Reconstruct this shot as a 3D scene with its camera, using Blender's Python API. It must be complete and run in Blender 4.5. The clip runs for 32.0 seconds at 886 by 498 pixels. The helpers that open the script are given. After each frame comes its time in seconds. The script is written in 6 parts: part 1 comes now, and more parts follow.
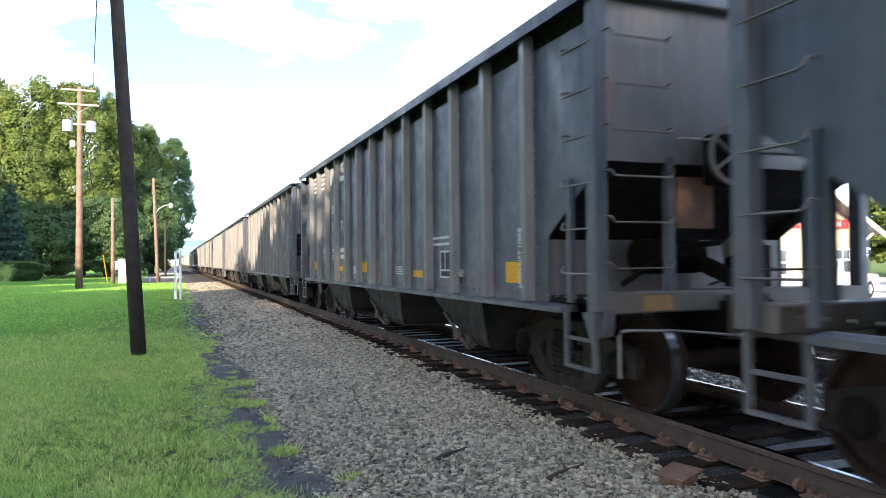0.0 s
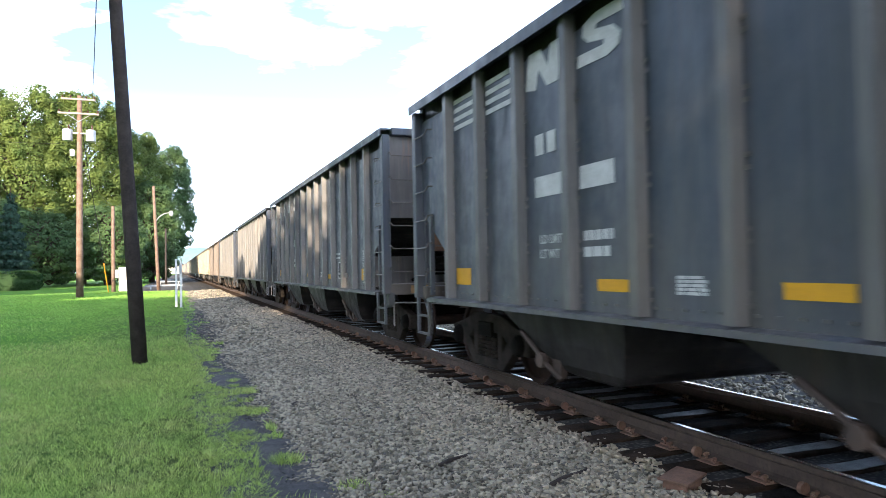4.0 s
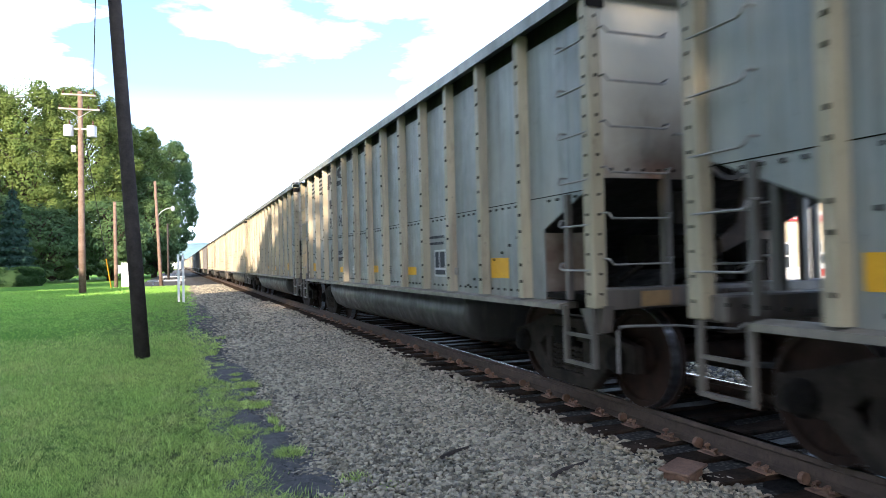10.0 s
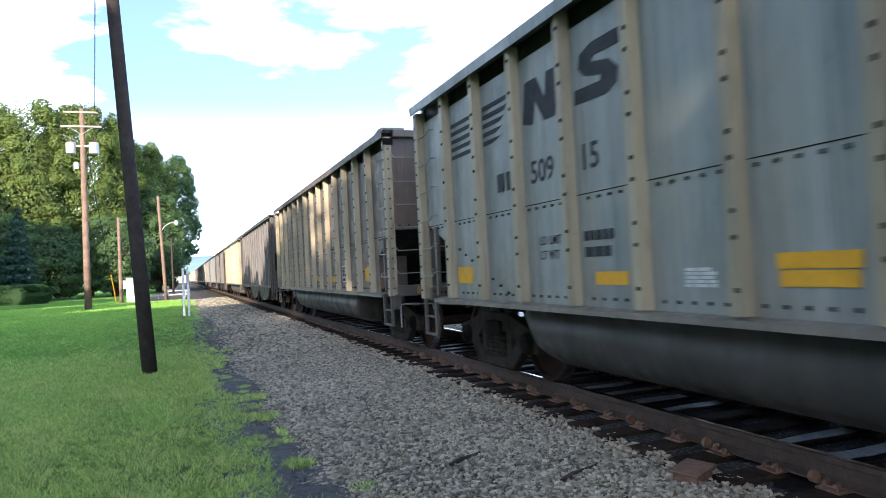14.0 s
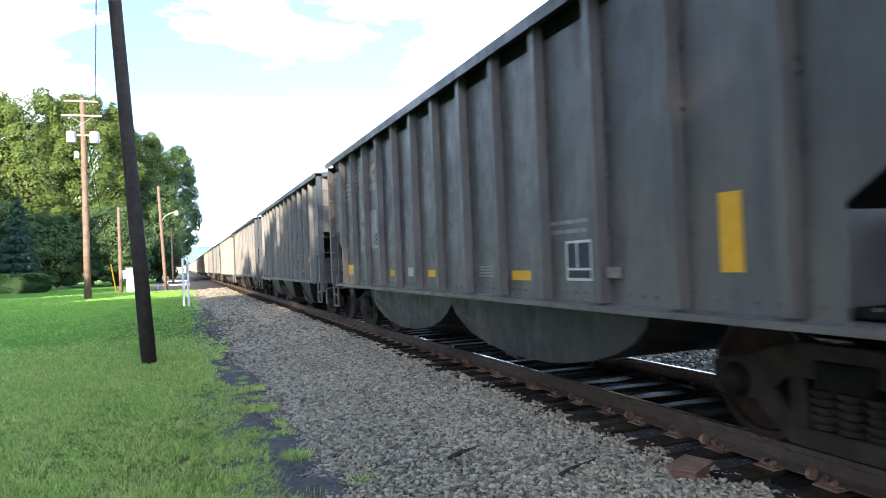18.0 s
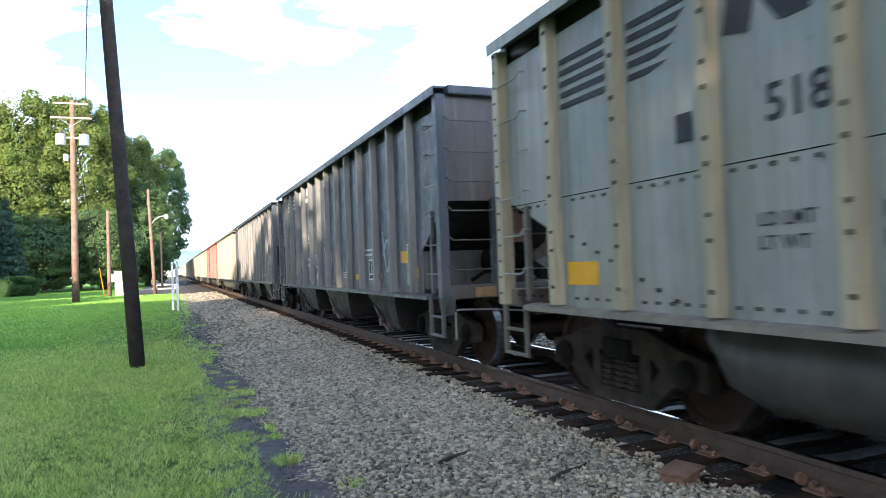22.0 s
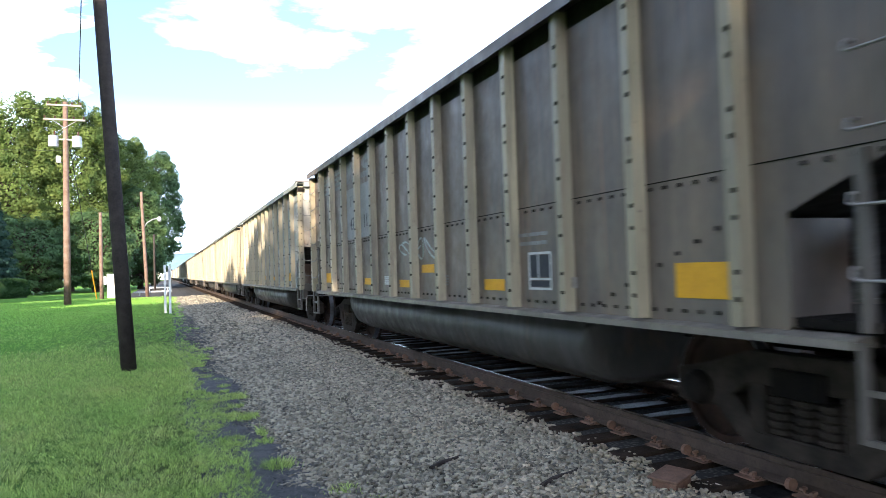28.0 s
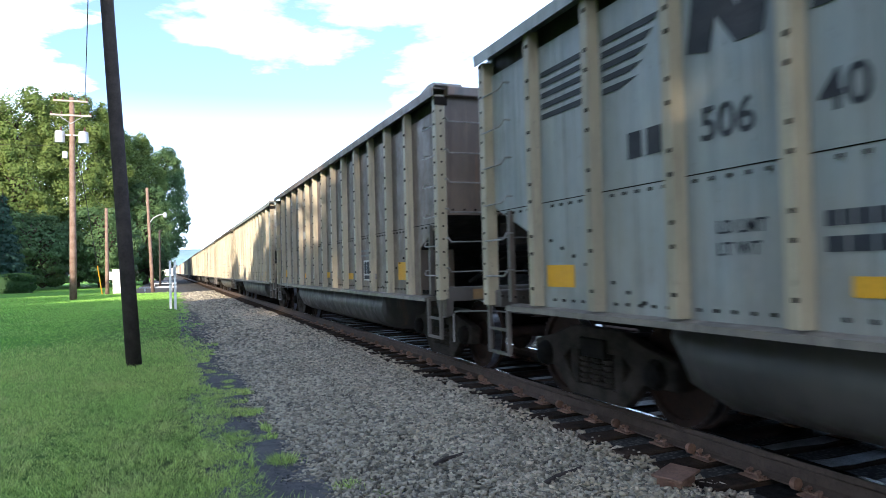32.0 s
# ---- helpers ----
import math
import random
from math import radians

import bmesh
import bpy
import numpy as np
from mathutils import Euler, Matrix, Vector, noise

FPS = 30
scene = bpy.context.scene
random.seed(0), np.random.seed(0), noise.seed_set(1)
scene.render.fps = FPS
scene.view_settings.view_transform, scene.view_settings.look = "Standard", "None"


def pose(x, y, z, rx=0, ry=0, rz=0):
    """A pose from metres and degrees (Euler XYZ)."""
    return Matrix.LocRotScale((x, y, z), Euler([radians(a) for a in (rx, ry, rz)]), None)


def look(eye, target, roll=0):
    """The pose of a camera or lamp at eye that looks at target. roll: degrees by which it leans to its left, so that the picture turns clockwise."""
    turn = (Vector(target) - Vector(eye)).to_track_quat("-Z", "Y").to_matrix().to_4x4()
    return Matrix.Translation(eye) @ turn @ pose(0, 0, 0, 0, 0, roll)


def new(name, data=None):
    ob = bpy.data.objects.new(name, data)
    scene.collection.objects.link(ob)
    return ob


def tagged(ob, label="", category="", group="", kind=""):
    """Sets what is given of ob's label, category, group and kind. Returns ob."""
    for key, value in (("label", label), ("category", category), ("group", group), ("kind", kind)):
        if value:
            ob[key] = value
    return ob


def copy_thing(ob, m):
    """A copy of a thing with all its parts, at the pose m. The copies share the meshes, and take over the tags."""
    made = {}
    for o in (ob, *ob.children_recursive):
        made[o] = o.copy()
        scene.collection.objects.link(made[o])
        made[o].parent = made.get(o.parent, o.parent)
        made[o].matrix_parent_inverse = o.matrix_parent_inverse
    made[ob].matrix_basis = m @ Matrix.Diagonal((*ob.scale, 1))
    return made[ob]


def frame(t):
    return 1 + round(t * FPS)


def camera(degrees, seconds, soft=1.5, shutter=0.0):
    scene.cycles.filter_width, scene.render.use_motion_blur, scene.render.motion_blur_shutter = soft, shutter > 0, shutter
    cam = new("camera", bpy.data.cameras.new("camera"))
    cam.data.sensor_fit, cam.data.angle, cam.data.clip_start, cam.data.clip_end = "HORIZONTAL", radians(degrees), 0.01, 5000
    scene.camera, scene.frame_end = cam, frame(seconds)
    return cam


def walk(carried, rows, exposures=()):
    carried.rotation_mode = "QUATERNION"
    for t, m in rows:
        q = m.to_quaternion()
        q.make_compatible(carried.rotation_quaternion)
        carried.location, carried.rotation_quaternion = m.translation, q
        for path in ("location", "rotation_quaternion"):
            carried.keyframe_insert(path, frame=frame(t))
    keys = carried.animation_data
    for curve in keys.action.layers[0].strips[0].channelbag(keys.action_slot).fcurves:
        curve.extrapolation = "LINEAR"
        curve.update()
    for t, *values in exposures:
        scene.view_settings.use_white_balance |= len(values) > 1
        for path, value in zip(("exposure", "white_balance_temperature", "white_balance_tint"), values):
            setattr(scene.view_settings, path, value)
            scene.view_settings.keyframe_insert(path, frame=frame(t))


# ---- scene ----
EXPO = 1.95
# ------------------------------------------------------------------ camera
cam = camera(65.32, 32.0, soft=0.65, shutter=0.14)
# seconds, yaw, pitch, roll, x, y, z: a phone held by hand beside the track
PATH = [
    (0, 21.28, 0.97, -0.52, -0.008, 0.008, 1.398),
    (0.5, 21.25, 0.95, -0.66, 0.000, 0.013, 1.400),
    (1, 21.32, 1.11, -0.60, -0.003, 0.009, 1.399),
    (1.5, 21.27, 1.11, -0.53, 0.000, 0.009, 1.401),
    (2, 21.19, 1.27, -0.73, -0.001, 0.010, 1.401),
    (2.5, 21.16, 1.32, -0.74, -0.006, 0.003, 1.400),
    (3, 21.18, 1.32, -0.88, -0.010, 0.005, 1.403),
    (3.5, 21.23, 1.34, -0.99, -0.011, 0.012, 1.402),
    (5.5, 21.24, 1.58, -1.43, -0.001, 0.007, 1.402),
    (6, 21.34, 1.45, -1.77, -0.001, 0.006, 1.402),
    (6.5, 21.35, 1.31, -1.47, -0.004, 0.009, 1.404),
    (7, 21.39, 1.19, -1.43, -0.004, -0.000, 1.409),
    (7.5, 21.54, 1.08, -1.22, -0.009, 0.001, 1.404),
    (8, 21.73, 0.96, -0.94, -0.008, -0.001, 1.409),
    (8.5, 21.59, 0.81, -1.18, 0.000, -0.000, 1.398),
    (9, 21.33, 0.82, -1.17, 0.000, 0.000, 1.400),
    (9.5, 21.22, 0.79, -1.40, 0.002, -0.002, 1.399),
    (10, 21.08, 0.87, -1.42, 0.004, 0.006, 1.398),
    (10.5, 21.10, 1.04, -1.82, 0.006, 0.014, 1.401),
    (11, 21.17, 1.20, -1.78, -0.003, 0.000, 1.403),
    (11.5, 21.20, 1.23, -1.97, 0.000, -0.000, 1.401),
    (12, 21.24, 1.31, -2.15, -0.001, 0.002, 1.402),
    (12.5, 21.09, 1.39, -2.35, 0.006, -0.002, 1.399),
    (13, 20.89, 1.46, -2.46, 0.003, -0.002, 1.396),
    (13.5, 20.85, 1.46, -2.77, 0.001, -0.015, 1.401),
    (14, 20.81, 1.45, -2.94, -0.004, -0.014, 1.401),
    (14.5, 20.87, 1.23, -3.12, 0.004, -0.009, 1.409),
    (16.5, 20.60, 1.24, -2.96, -0.003, -0.022, 1.400),
    (17, 20.69, 0.97, -2.66, 0.000, -0.010, 1.408),
    (17.5, 20.70, 1.03, -2.46, 0.001, -0.006, 1.399),
    (18, 20.78, 0.86, -2.37, -0.003, -0.006, 1.410),
    (18.5, 21.07, 0.76, -2.47, -0.007, -0.011, 1.413),
    (19, 20.85, 0.95, -2.14, 0.008, 0.014, 1.395),
    (19.5, 20.86, 1.07, -2.20, 0.001, 0.008, 1.403),
    (20, 20.77, 1.10, -2.55, 0.007, 0.016, 1.402),
    (20.5, 21.22, 1.24, -2.39, -0.003, 0.007, 1.414),
    (21, 21.44, 1.35, -2.33, -0.001, 0.005, 1.406),
    (21.5, 21.49, 1.29, -2.29, -0.005, 0.003, 1.408),
    (22, 21.56, 1.27, -2.06, -0.010, 0.001, 1.400),
    (22.5, 21.47, 1.29, -2.02, 0.010, 0.017, 1.394),
    (23, 21.60, 1.28, -2.04, -0.006, 0.001, 1.404),
    (23.5, 21.80, 1.30, -1.96, -0.002, 0.011, 1.399),
    (24, 22.01, 1.16, -2.30, -0.004, 0.007, 1.405),
    (24.5, 22.41, 1.00, -2.51, -0.004, 0.012, 1.411),
    (25, 22.51, 0.96, -2.56, 0.009, 0.012, 1.413),
    (25.5, 22.54, 1.14, -2.06, 0.004, 0.019, 1.396),
    (27.5, 22.07, 1.61, -1.60, 0.008, 0.008, 1.400),
    (28, 22.07, 1.58, -1.80, -0.001, -0.007, 1.405),
    (28.5, 22.09, 1.45, -1.74, -0.003, -0.002, 1.405),
    (29, 22.06, 1.46, -1.77, 0.003, 0.008, 1.406),
    (29.5, 22.06, 1.43, -1.82, 0.011, 0.013, 1.405),
    (30, 21.98, 1.56, -1.56, 0.010, 0.014, 1.400),
    (30.5, 22.00, 1.43, -1.66, -0.001, -0.000, 1.404),
    (31, 21.87, 1.36, -1.33, -0.000, 0.003, 1.398),
    (31.5, 21.79, 1.25, -1.64, 0.007, 0.012, 1.405),
    (32, 21.68, 1.39, -1.45, -0.003, -0.002, 1.399),
]


def view(yaw, pitch, roll, x, y, z):
    return pose(x, y, z, 90 + pitch, 0, -yaw) @ pose(0, 0, 0, 0, 0, roll)


# the phone's own metering: seconds, stops, kelvin, tint; pale cars make it close down and turn cooler
LIGHT_METER = [(0, EXPO + 0.03, 5600, 12), (7, EXPO, 5600, 12), (9, EXPO - 0.05, 5550, 12), (11, EXPO - 0.23, 5350, 12), (13.5, EXPO - 0.25, 5300, 12), (17, EXPO - 0.02, 5340, 11),
               (20, EXPO + 0.06, 5490, 11), (24, EXPO, 5440, 11), (28, EXPO - 0.05, 5390, 11), (30, EXPO - 0.12, 5390, 11), (32, EXPO - 0.30, 5190, 11)]
walk(cam, [(r[0], view(*r[1:])) for r in PATH], exposures=LIGHT_METER)

# ------------------------------------------------------------------ light
SUN_EL, SUN_AZ = 21.0, 214.0        # degrees; azimuth clockwise from +y
world = bpy.data.worlds.new("world")
scene.world = world
world.use_nodes = True
wn, wl = world.node_tree.nodes, world.node_tree.links
wn.clear()
w_out = wn.new("ShaderNodeOutputWorld")
w_bg = wn.new("ShaderNodeBackground")
w_sky = wn.new("ShaderNodeTexSky")
w_sky.sky_type, w_sky.sun_disc = "NISHITA", False
w_sky.sun_elevation, w_sky.sun_rotation = radians(SUN_EL), radians(SUN_AZ)
w_sky.dust_density, w_sky.air_density = 1.6, 1.0
w_co = wn.new("ShaderNodeTexCoord")
w_sep = wn.new("ShaderNodeSeparateXYZ")
w_map = wn.new("ShaderNodeMapping")
w_map.inputs["Scale"].default_value = (1.0, 1.0, 3.2)
w_map.inputs["Location"].default_value = (0.35, 0.2, 0.0)
w_noise = wn.new("ShaderNodeTexNoise")
w_noise.inputs["Scale"].default_value, w_noise.inputs["Detail"].default_value = 2.3, 9.0
w_noise.inputs["Roughness"].default_value = 0.56
w_ramp = wn.new("ShaderNodeMapRange")
w_ramp.inputs["From Min"].default_value, w_ramp.inputs["From Max"].default_value = 0.50, 0.72
w_haze = wn.new("ShaderNodeMapRange")
w_haze.inputs["From Min"].default_value, w_haze.inputs["From Max"].default_value = 0.29, 0.03
w_max = wn.new("ShaderNodeMath")
w_max.operation = "MAXIMUM"
w_floor = wn.new("ShaderNodeMath")
w_floor.operation, w_floor.inputs[1].default_value = "MAXIMUM", 0.04
w_mix = wn.new("ShaderNodeMix")
w_mix.data_type = "RGBA"
w_mix.inputs["B"].default_value = (21.0, 22.2, 23.8, 1)
wl.new(w_co.outputs["Generated"], w_map.inputs["Vector"])
wl.new(w_map.outputs["Vector"], w_noise.inputs["Vector"])
wl.new(w_noise.outputs["Fac"], w_ramp.inputs["Value"])
wl.new(w_co.outputs["Generated"], w_sep.inputs["Vector"])
wl.new(w_sep.outputs["Z"], w_haze.inputs["Value"])
wl.new(w_ramp.outputs["Result"], w_max.inputs[0])
w_pow = wn.new("ShaderNodeMath")
w_pow.operation, w_pow.inputs[1].default_value = "POWER", 2.0
wl.new(w_haze.outputs["Result"], w_pow.inputs[0])
wl.new(w_pow.outputs["Value"], w_max.inputs[1])
w_dot = wn.new("ShaderNodeVectorMath")
w_dot.operation, w_dot.inputs[1].default_value = "DOT_PRODUCT", (-0.215, 0.925, 0.314)
w_bank = wn.new("ShaderNodeMapRange")
w_bank.inputs["From Min"].default_value, w_bank.inputs["From Max"].default_value = 0.982, 0.996
w_puff = wn.new("ShaderNodeMath")
w_puff.operation = "MULTIPLY_ADD"
w_puff.inputs[1].default_value, w_puff.inputs[2].default_value = 0.12, -0.06
w_sum = wn.new("ShaderNodeMath")
w_both = wn.new("ShaderNodeMath")
w_both.operation = "MAXIMUM"
wl.new(w_co.outputs["Generated"], w_dot.inputs[0])
wl.new(w_noise.outputs["Fac"], w_puff.inputs[0])
wl.new(w_dot.outputs["Value"], w_sum.inputs[0])
wl.new(w_puff.outputs["Value"], w_sum.inputs[1])
wl.new(w_sum.outputs["Value"], w_bank.inputs["Value"])
wl.new(w_max.outputs["Value"], w_both.inputs[0])
wl.new(w_bank.outputs["Result"], w_both.inputs[1])
wl.new(w_both.outputs["Value"], w_floor.inputs[0])
wl.new(w_floor.outputs["Value"], w_mix.inputs["Factor"])
wl.new(w_sky.outputs["Color"], w_mix.inputs["A"])
wl.new(w_mix.outputs["Result"], w_bg.inputs["Color"])
w_bg.inputs["Strength"].default_value = 0.082
wl.new(w_bg.outputs["Background"], w_out.inputs["Surface"])
sun = new("sun", bpy.data.lights.new("sun", "SUN"))
sun.data.energy, sun.data.angle, sun.data.color = 4.8, radians(0.5), (1.0, 0.77, 0.49)
az, el = radians(SUN_AZ), radians(SUN_EL)
sun_from = Vector((math.sin(az) * math.cos(el), math.cos(az) * math.cos(el), math.sin(el)))
sun.matrix_world = look(sun_from * 60, (0, 0, 0))


# ------------------------------------------------------------------ geometry helpers
class Geo:
    """Gathers solid pieces into one mesh."""

    def __init__(self):
        self.v, self.f = [], []

    def add(self, verts, faces):
        n = len(self.v)
        self.v += [tuple(p) for p in verts]
        self.f += [tuple(i + n for i in f) for f in faces]
        return self

    def box(self, x0, x1, y0, y1, z0, z1):
        p = [(x, y, z) for x in (x0, x1) for y in (y0, y1) for z in (z0, z1)]
        return self.add(p, [(0, 1, 3, 2), (4, 6, 7, 5), (0, 4, 5, 1), (2, 3, 7, 6), (0, 2, 6, 4), (1, 5, 7, 3)])

    def prism(self, outline, axis, a, b):
        """Extrudes a 2D outline along axis from a to b; the outline is in the other two axes, in order."""
        n = len(outline)
        put = {"x": lambda p, c: (c, p[0], p[1]), "y": lambda p, c: (p[0], c, p[1]), "z": lambda p, c: (p[0], p[1], c)}[axis]
        pts = [put(p, a) for p in outline] + [put(p, b) for p in outline]
        fs = [tuple(range(n)), tuple(range(2 * n - 1, n - 1, -1))]
        fs += [(i, i + n, (i + 1) % n + n, (i + 1) % n) for i in range(n)]
        return self.add(pts, fs)

    def loft(self, loops):
        """Skins equal-length closed loops and caps both ends."""
        n = len(loops[0])
        pts = [p for lp in loops for p in lp]
        fs = [(k * n + i, k * n + (i + 1) % n, (k + 1) * n + (i + 1) % n, (k + 1) * n + i) for k in range(len(loops) - 1) for i in range(n)]
        fs += [tuple(range(n - 1, -1, -1)), tuple(range((len(loops) - 1) * n, len(loops) * n))]
        return self.add(pts, fs)

    def tube(self, pts, r, n=8, r2=None):
        """A round bar through points; r may taper to r2."""
        pts = [Vector(p) for p in pts]
        loops = []
        for i, p in enumerate(pts):
            d = (pts[min(i + 1, len(pts) - 1)] - pts[max(i - 1, 0)]).normalized()
            u = d.orthogonal().normalized() if abs(d.z) > 0.99 else d.cross(Vector((0, 0, 1))).normalized()
            w = d.cross(u)
            rr = r if r2 is None else r + (r2 - r) * i / (len(pts) - 1)
            loops.append([p + (u * math.cos(a) + w * math.sin(a)) * rr for a in (2 * math.pi * k / n for k in range(n))])
        return self.loft(loops)

    def lathe(self, profile, axis="x", n=24, centre=(0, 0, 0), ring=False):
        """Turns (along, radius) pairs round an axis."""
        cx, cy, cz = centre
        loops = []
        for a, r in profile:
            lp = []
            for k in range(n):
                c, s = math.cos(2 * math.pi * k / n) * r, math.sin(2 * math.pi * k / n) * r
                lp.append({"x": (cx + a, cy + c, cz + s), "y": (cx + c, cy + a, cz + s), "z": (cx + c, cy + s, cz + a)}[axis])
            loops.append(lp)
        if profile[0][1] > 0.03 and profile[-1][1] > 0.03 and ring:
            m = len(loops)
            pts = [p for lp in loops for p in lp]
            return self.add(pts, [(k * n + i, k * n + (i + 1) % n, ((k + 1) % m) * n + (i + 1) % n, ((k + 1) % m) * n + i) for k in range(m) for i in range(n)])
        return self.loft(loops)

    def mesh(self, name, mat, smooth=False, bevel=0.0):
        me = bpy.data.meshes.new(name)
        me.from_pydata(self.v, [], self.f)
        bm = bmesh.new()
        bm.from_mesh(me)
        bmesh.ops.recalc_face_normals(bm, faces=bm.faces)
        if bevel:
            bmesh.ops.bevel(bm, geom=bm.edges[:], offset=bevel, segments=1, affect="EDGES", clamp_overlap=True)
        bm.to_mesh(me)
        bm.free()
        if smooth:
            me.polygons.foreach_set("use_smooth", [True] * len(me.polygons))
        me.materials.append(mat)
        return me


def part(name, geo, mat, parent, label="", at=None, smooth=False, bevel=0.0):
    """Links a Geo (or a ready mesh) as one mesh object under a thing or a part."""
    me = geo if isinstance(geo, bpy.types.Mesh) else geo.mesh(name, mat, smooth, bevel)
    ob = new(name, me)
    ob.parent = parent
    if at is not None:
        ob.matrix_basis = at if isinstance(at, Matrix) else Matrix.Translation(at)
    if label:
        tagged(ob, label)
    return ob


def thing(name, label, category, at=(0, 0, 0), group="", kind=""):
    ob = new(name)
    ob.matrix_basis = at if isinstance(at, Matrix) else Matrix.Translation(at)
    ob.empty_display_size = 0.2
    return tagged(ob, label, category, group, kind)


def bulk(name, verts, quads_or_tris, mat):
    """A mesh from numpy arrays of corners and faces of one size."""
    verts, faces = np.asarray(verts, dtype=np.float32), np.asarray(quads_or_tris, dtype=np.int32)
    me = bpy.data.meshes.new(name)
    k = faces.shape[1]
    me.vertices.add(len(verts))
    me.vertices.foreach_set("co", verts.ravel())
    me.loops.add(faces.size)
    me.loops.foreach_set("vertex_index", faces.ravel())
    me.polygons.add(len(faces))
    me.polygons.foreach_set("loop_start", np.arange(0, faces.size, k, dtype=np.int32))
    me.polygons.foreach_set("loop_total", np.full(len(faces), k, dtype=np.int32))
    me.update(calc_edges=True)
    me.materials.append(mat)
    return me


# ------------------------------------------------------------------ materials
def material(name):
    m = bpy.data.materials.new(name)
    m.use_nodes = True
    return m, m.node_tree.nodes, m.node_tree.links, m.node_tree.nodes["Principled BSDF"]


def rgb(c):
    return (c[0], c[1], c[2], 1.0)


class Mat:
    """Small builder for layered procedural surfaces."""

    def __init__(self, name, rough=0.7, metal=0.0, space="Object"):
        self.m, self.n, self.l, self.b = material(name)
        self.b.inputs["Roughness"].default_value, self.b.inputs["Metallic"].default_value = rough, metal
        self.co = self.n.new("ShaderNodeTexCoord").outputs[space]
        self.info = self.n.new("ShaderNodeObjectInfo")
        shift = self.n.new("ShaderNodeVectorMath")
        shift.operation = "MULTIPLY_ADD"
        shift.inputs[1].default_value, shift.inputs[2].default_value = (1, 1, 1), (0, 0, 0)
        mul = self.n.new("ShaderNodeMath")
        mul.operation = "MULTIPLY"
        mul.inputs[1].default_value = 57.0
        self.l.new(self.info.outputs["Random"], mul.inputs[0])
        comb = self.n.new("ShaderNodeCombineXYZ")
        for k in "XYZ":
            self.l.new(mul.outputs[0], comb.inputs[k])
        self.l.new(self.co, shift.inputs[0])
        self.l.new(comb.outputs[0], shift.inputs[2])
        self.shifted = shift.outputs[0]
        self.colour = None

    def noise(self, scale, detail=5.0, rough=0.6, stretch=(1, 1, 1), lo=0.35, hi=0.65, fixed=False):
        mp = self.n.new("ShaderNodeMapping")
        mp.inputs["Scale"].default_value = stretch
        self.l.new(self.co if fixed else self.shifted, mp.inputs["Vector"])
        nz = self.n.new("ShaderNodeTexNoise")
        nz.inputs["Scale"].default_value, nz.inputs["Detail"].default_value, nz.inputs["Roughness"].default_value = scale, detail, rough
        self.l.new(mp.outputs[0], nz.inputs["Vector"])
        mr = self.n.new("ShaderNodeMapRange")
        mr.inputs["From Min"].default_value, mr.inputs["From Max"].default_value = lo, hi
        self.l.new(nz.outputs["Fac"], mr.inputs["Value"])
        return mr.outputs["Result"]

    def cells(self, scale, lo=0.0, hi=1.0):
        vo = self.n.new("ShaderNodeTexVoronoi")
        vo.inputs["Scale"].default_value = scale
        self.l.new(self.co, vo.inputs["Vector"])
        mr = self.n.new("ShaderNodeMapRange")
        mr.inputs["From Min"].default_value, mr.inputs["From Max"].default_value = lo, hi
        self.l.new(vo.outputs["Distance"], mr.inputs["Value"])
        return mr.outputs["Result"], vo.outputs["Color"]

    def grad(self, axis, lo, hi):
        """0 at lo to 1 at hi along one axis of the object."""
        sp = self.n.new("ShaderNodeSeparateXYZ")
        self.l.new(self.co, sp.inputs[0])
        mr = self.n.new("ShaderNodeMapRange")
        mr.inputs["From Min"].default_value, mr.inputs["From Max"].default_value = lo, hi
        self.l.new(sp.outputs[axis], mr.inputs["Value"])
        return mr.outputs["Result"]

    def times(self, a, b):
        mu = self.n.new("ShaderNodeMath")
        mu.operation = "MULTIPLY"
        self.l.new(a, mu.inputs[0])
        self.l.new(b, mu.inputs[1])
        return mu.outputs[0]

    def base(self, c):
        node = self.n.new("ShaderNodeRGB")
        node.outputs[0].default_value = rgb(c)
        self.colour = node.outputs[0]
        return self

    def over(self, c, fac, amount=1.0):
        mx = self.n.new("ShaderNodeMix")
        mx.data_type = "RGBA"
        if amount != 1.0:
            mu = self.n.new("ShaderNodeMath")
            mu.operation = "MULTIPLY"
            mu.inputs[1].default_value = amount
            self.l.new(fac, mu.inputs[0])
            fac = mu.outputs[0]
        self.l.new(fac, mx.inputs["Factor"])
        self.l.new(self.colour, mx.inputs["A"])
        mx.inputs["B"].default_value = rgb(c)
        self.colour = mx.outputs["Result"]
        return self

    def vary(self, amount=0.15, island=False):
        src = self.n.new("ShaderNodeNewGeometry").outputs["Random Per Island"] if island else self.info.outputs["Random"]
        hs = self.n.new("ShaderNodeHueSaturation")
        mr = self.n.new("ShaderNodeMapRange")
        mr.inputs["To Min"].default_value, mr.inputs["To Max"].default_value = 1 - amount, 1 + amount
        self.l.new(src, mr.inputs["Value"])
        self.l.new(mr.outputs["Result"], hs.inputs["Value"])
        self.l.new(self.colour, hs.inputs["Color"])
        self.colour = hs.outputs["Color"]
        return self

    def bump(self, fac, strength=0.3, dist=0.01):
        bp = self.n.new("ShaderNodeBump")
        bp.inputs["Strength"].default_value, bp.inputs["Distance"].default_value = strength, dist
        self.l.new(fac, bp.inputs["Height"])
        self.l.new(bp.outputs["Normal"], self.b.inputs["Normal"])
        return self

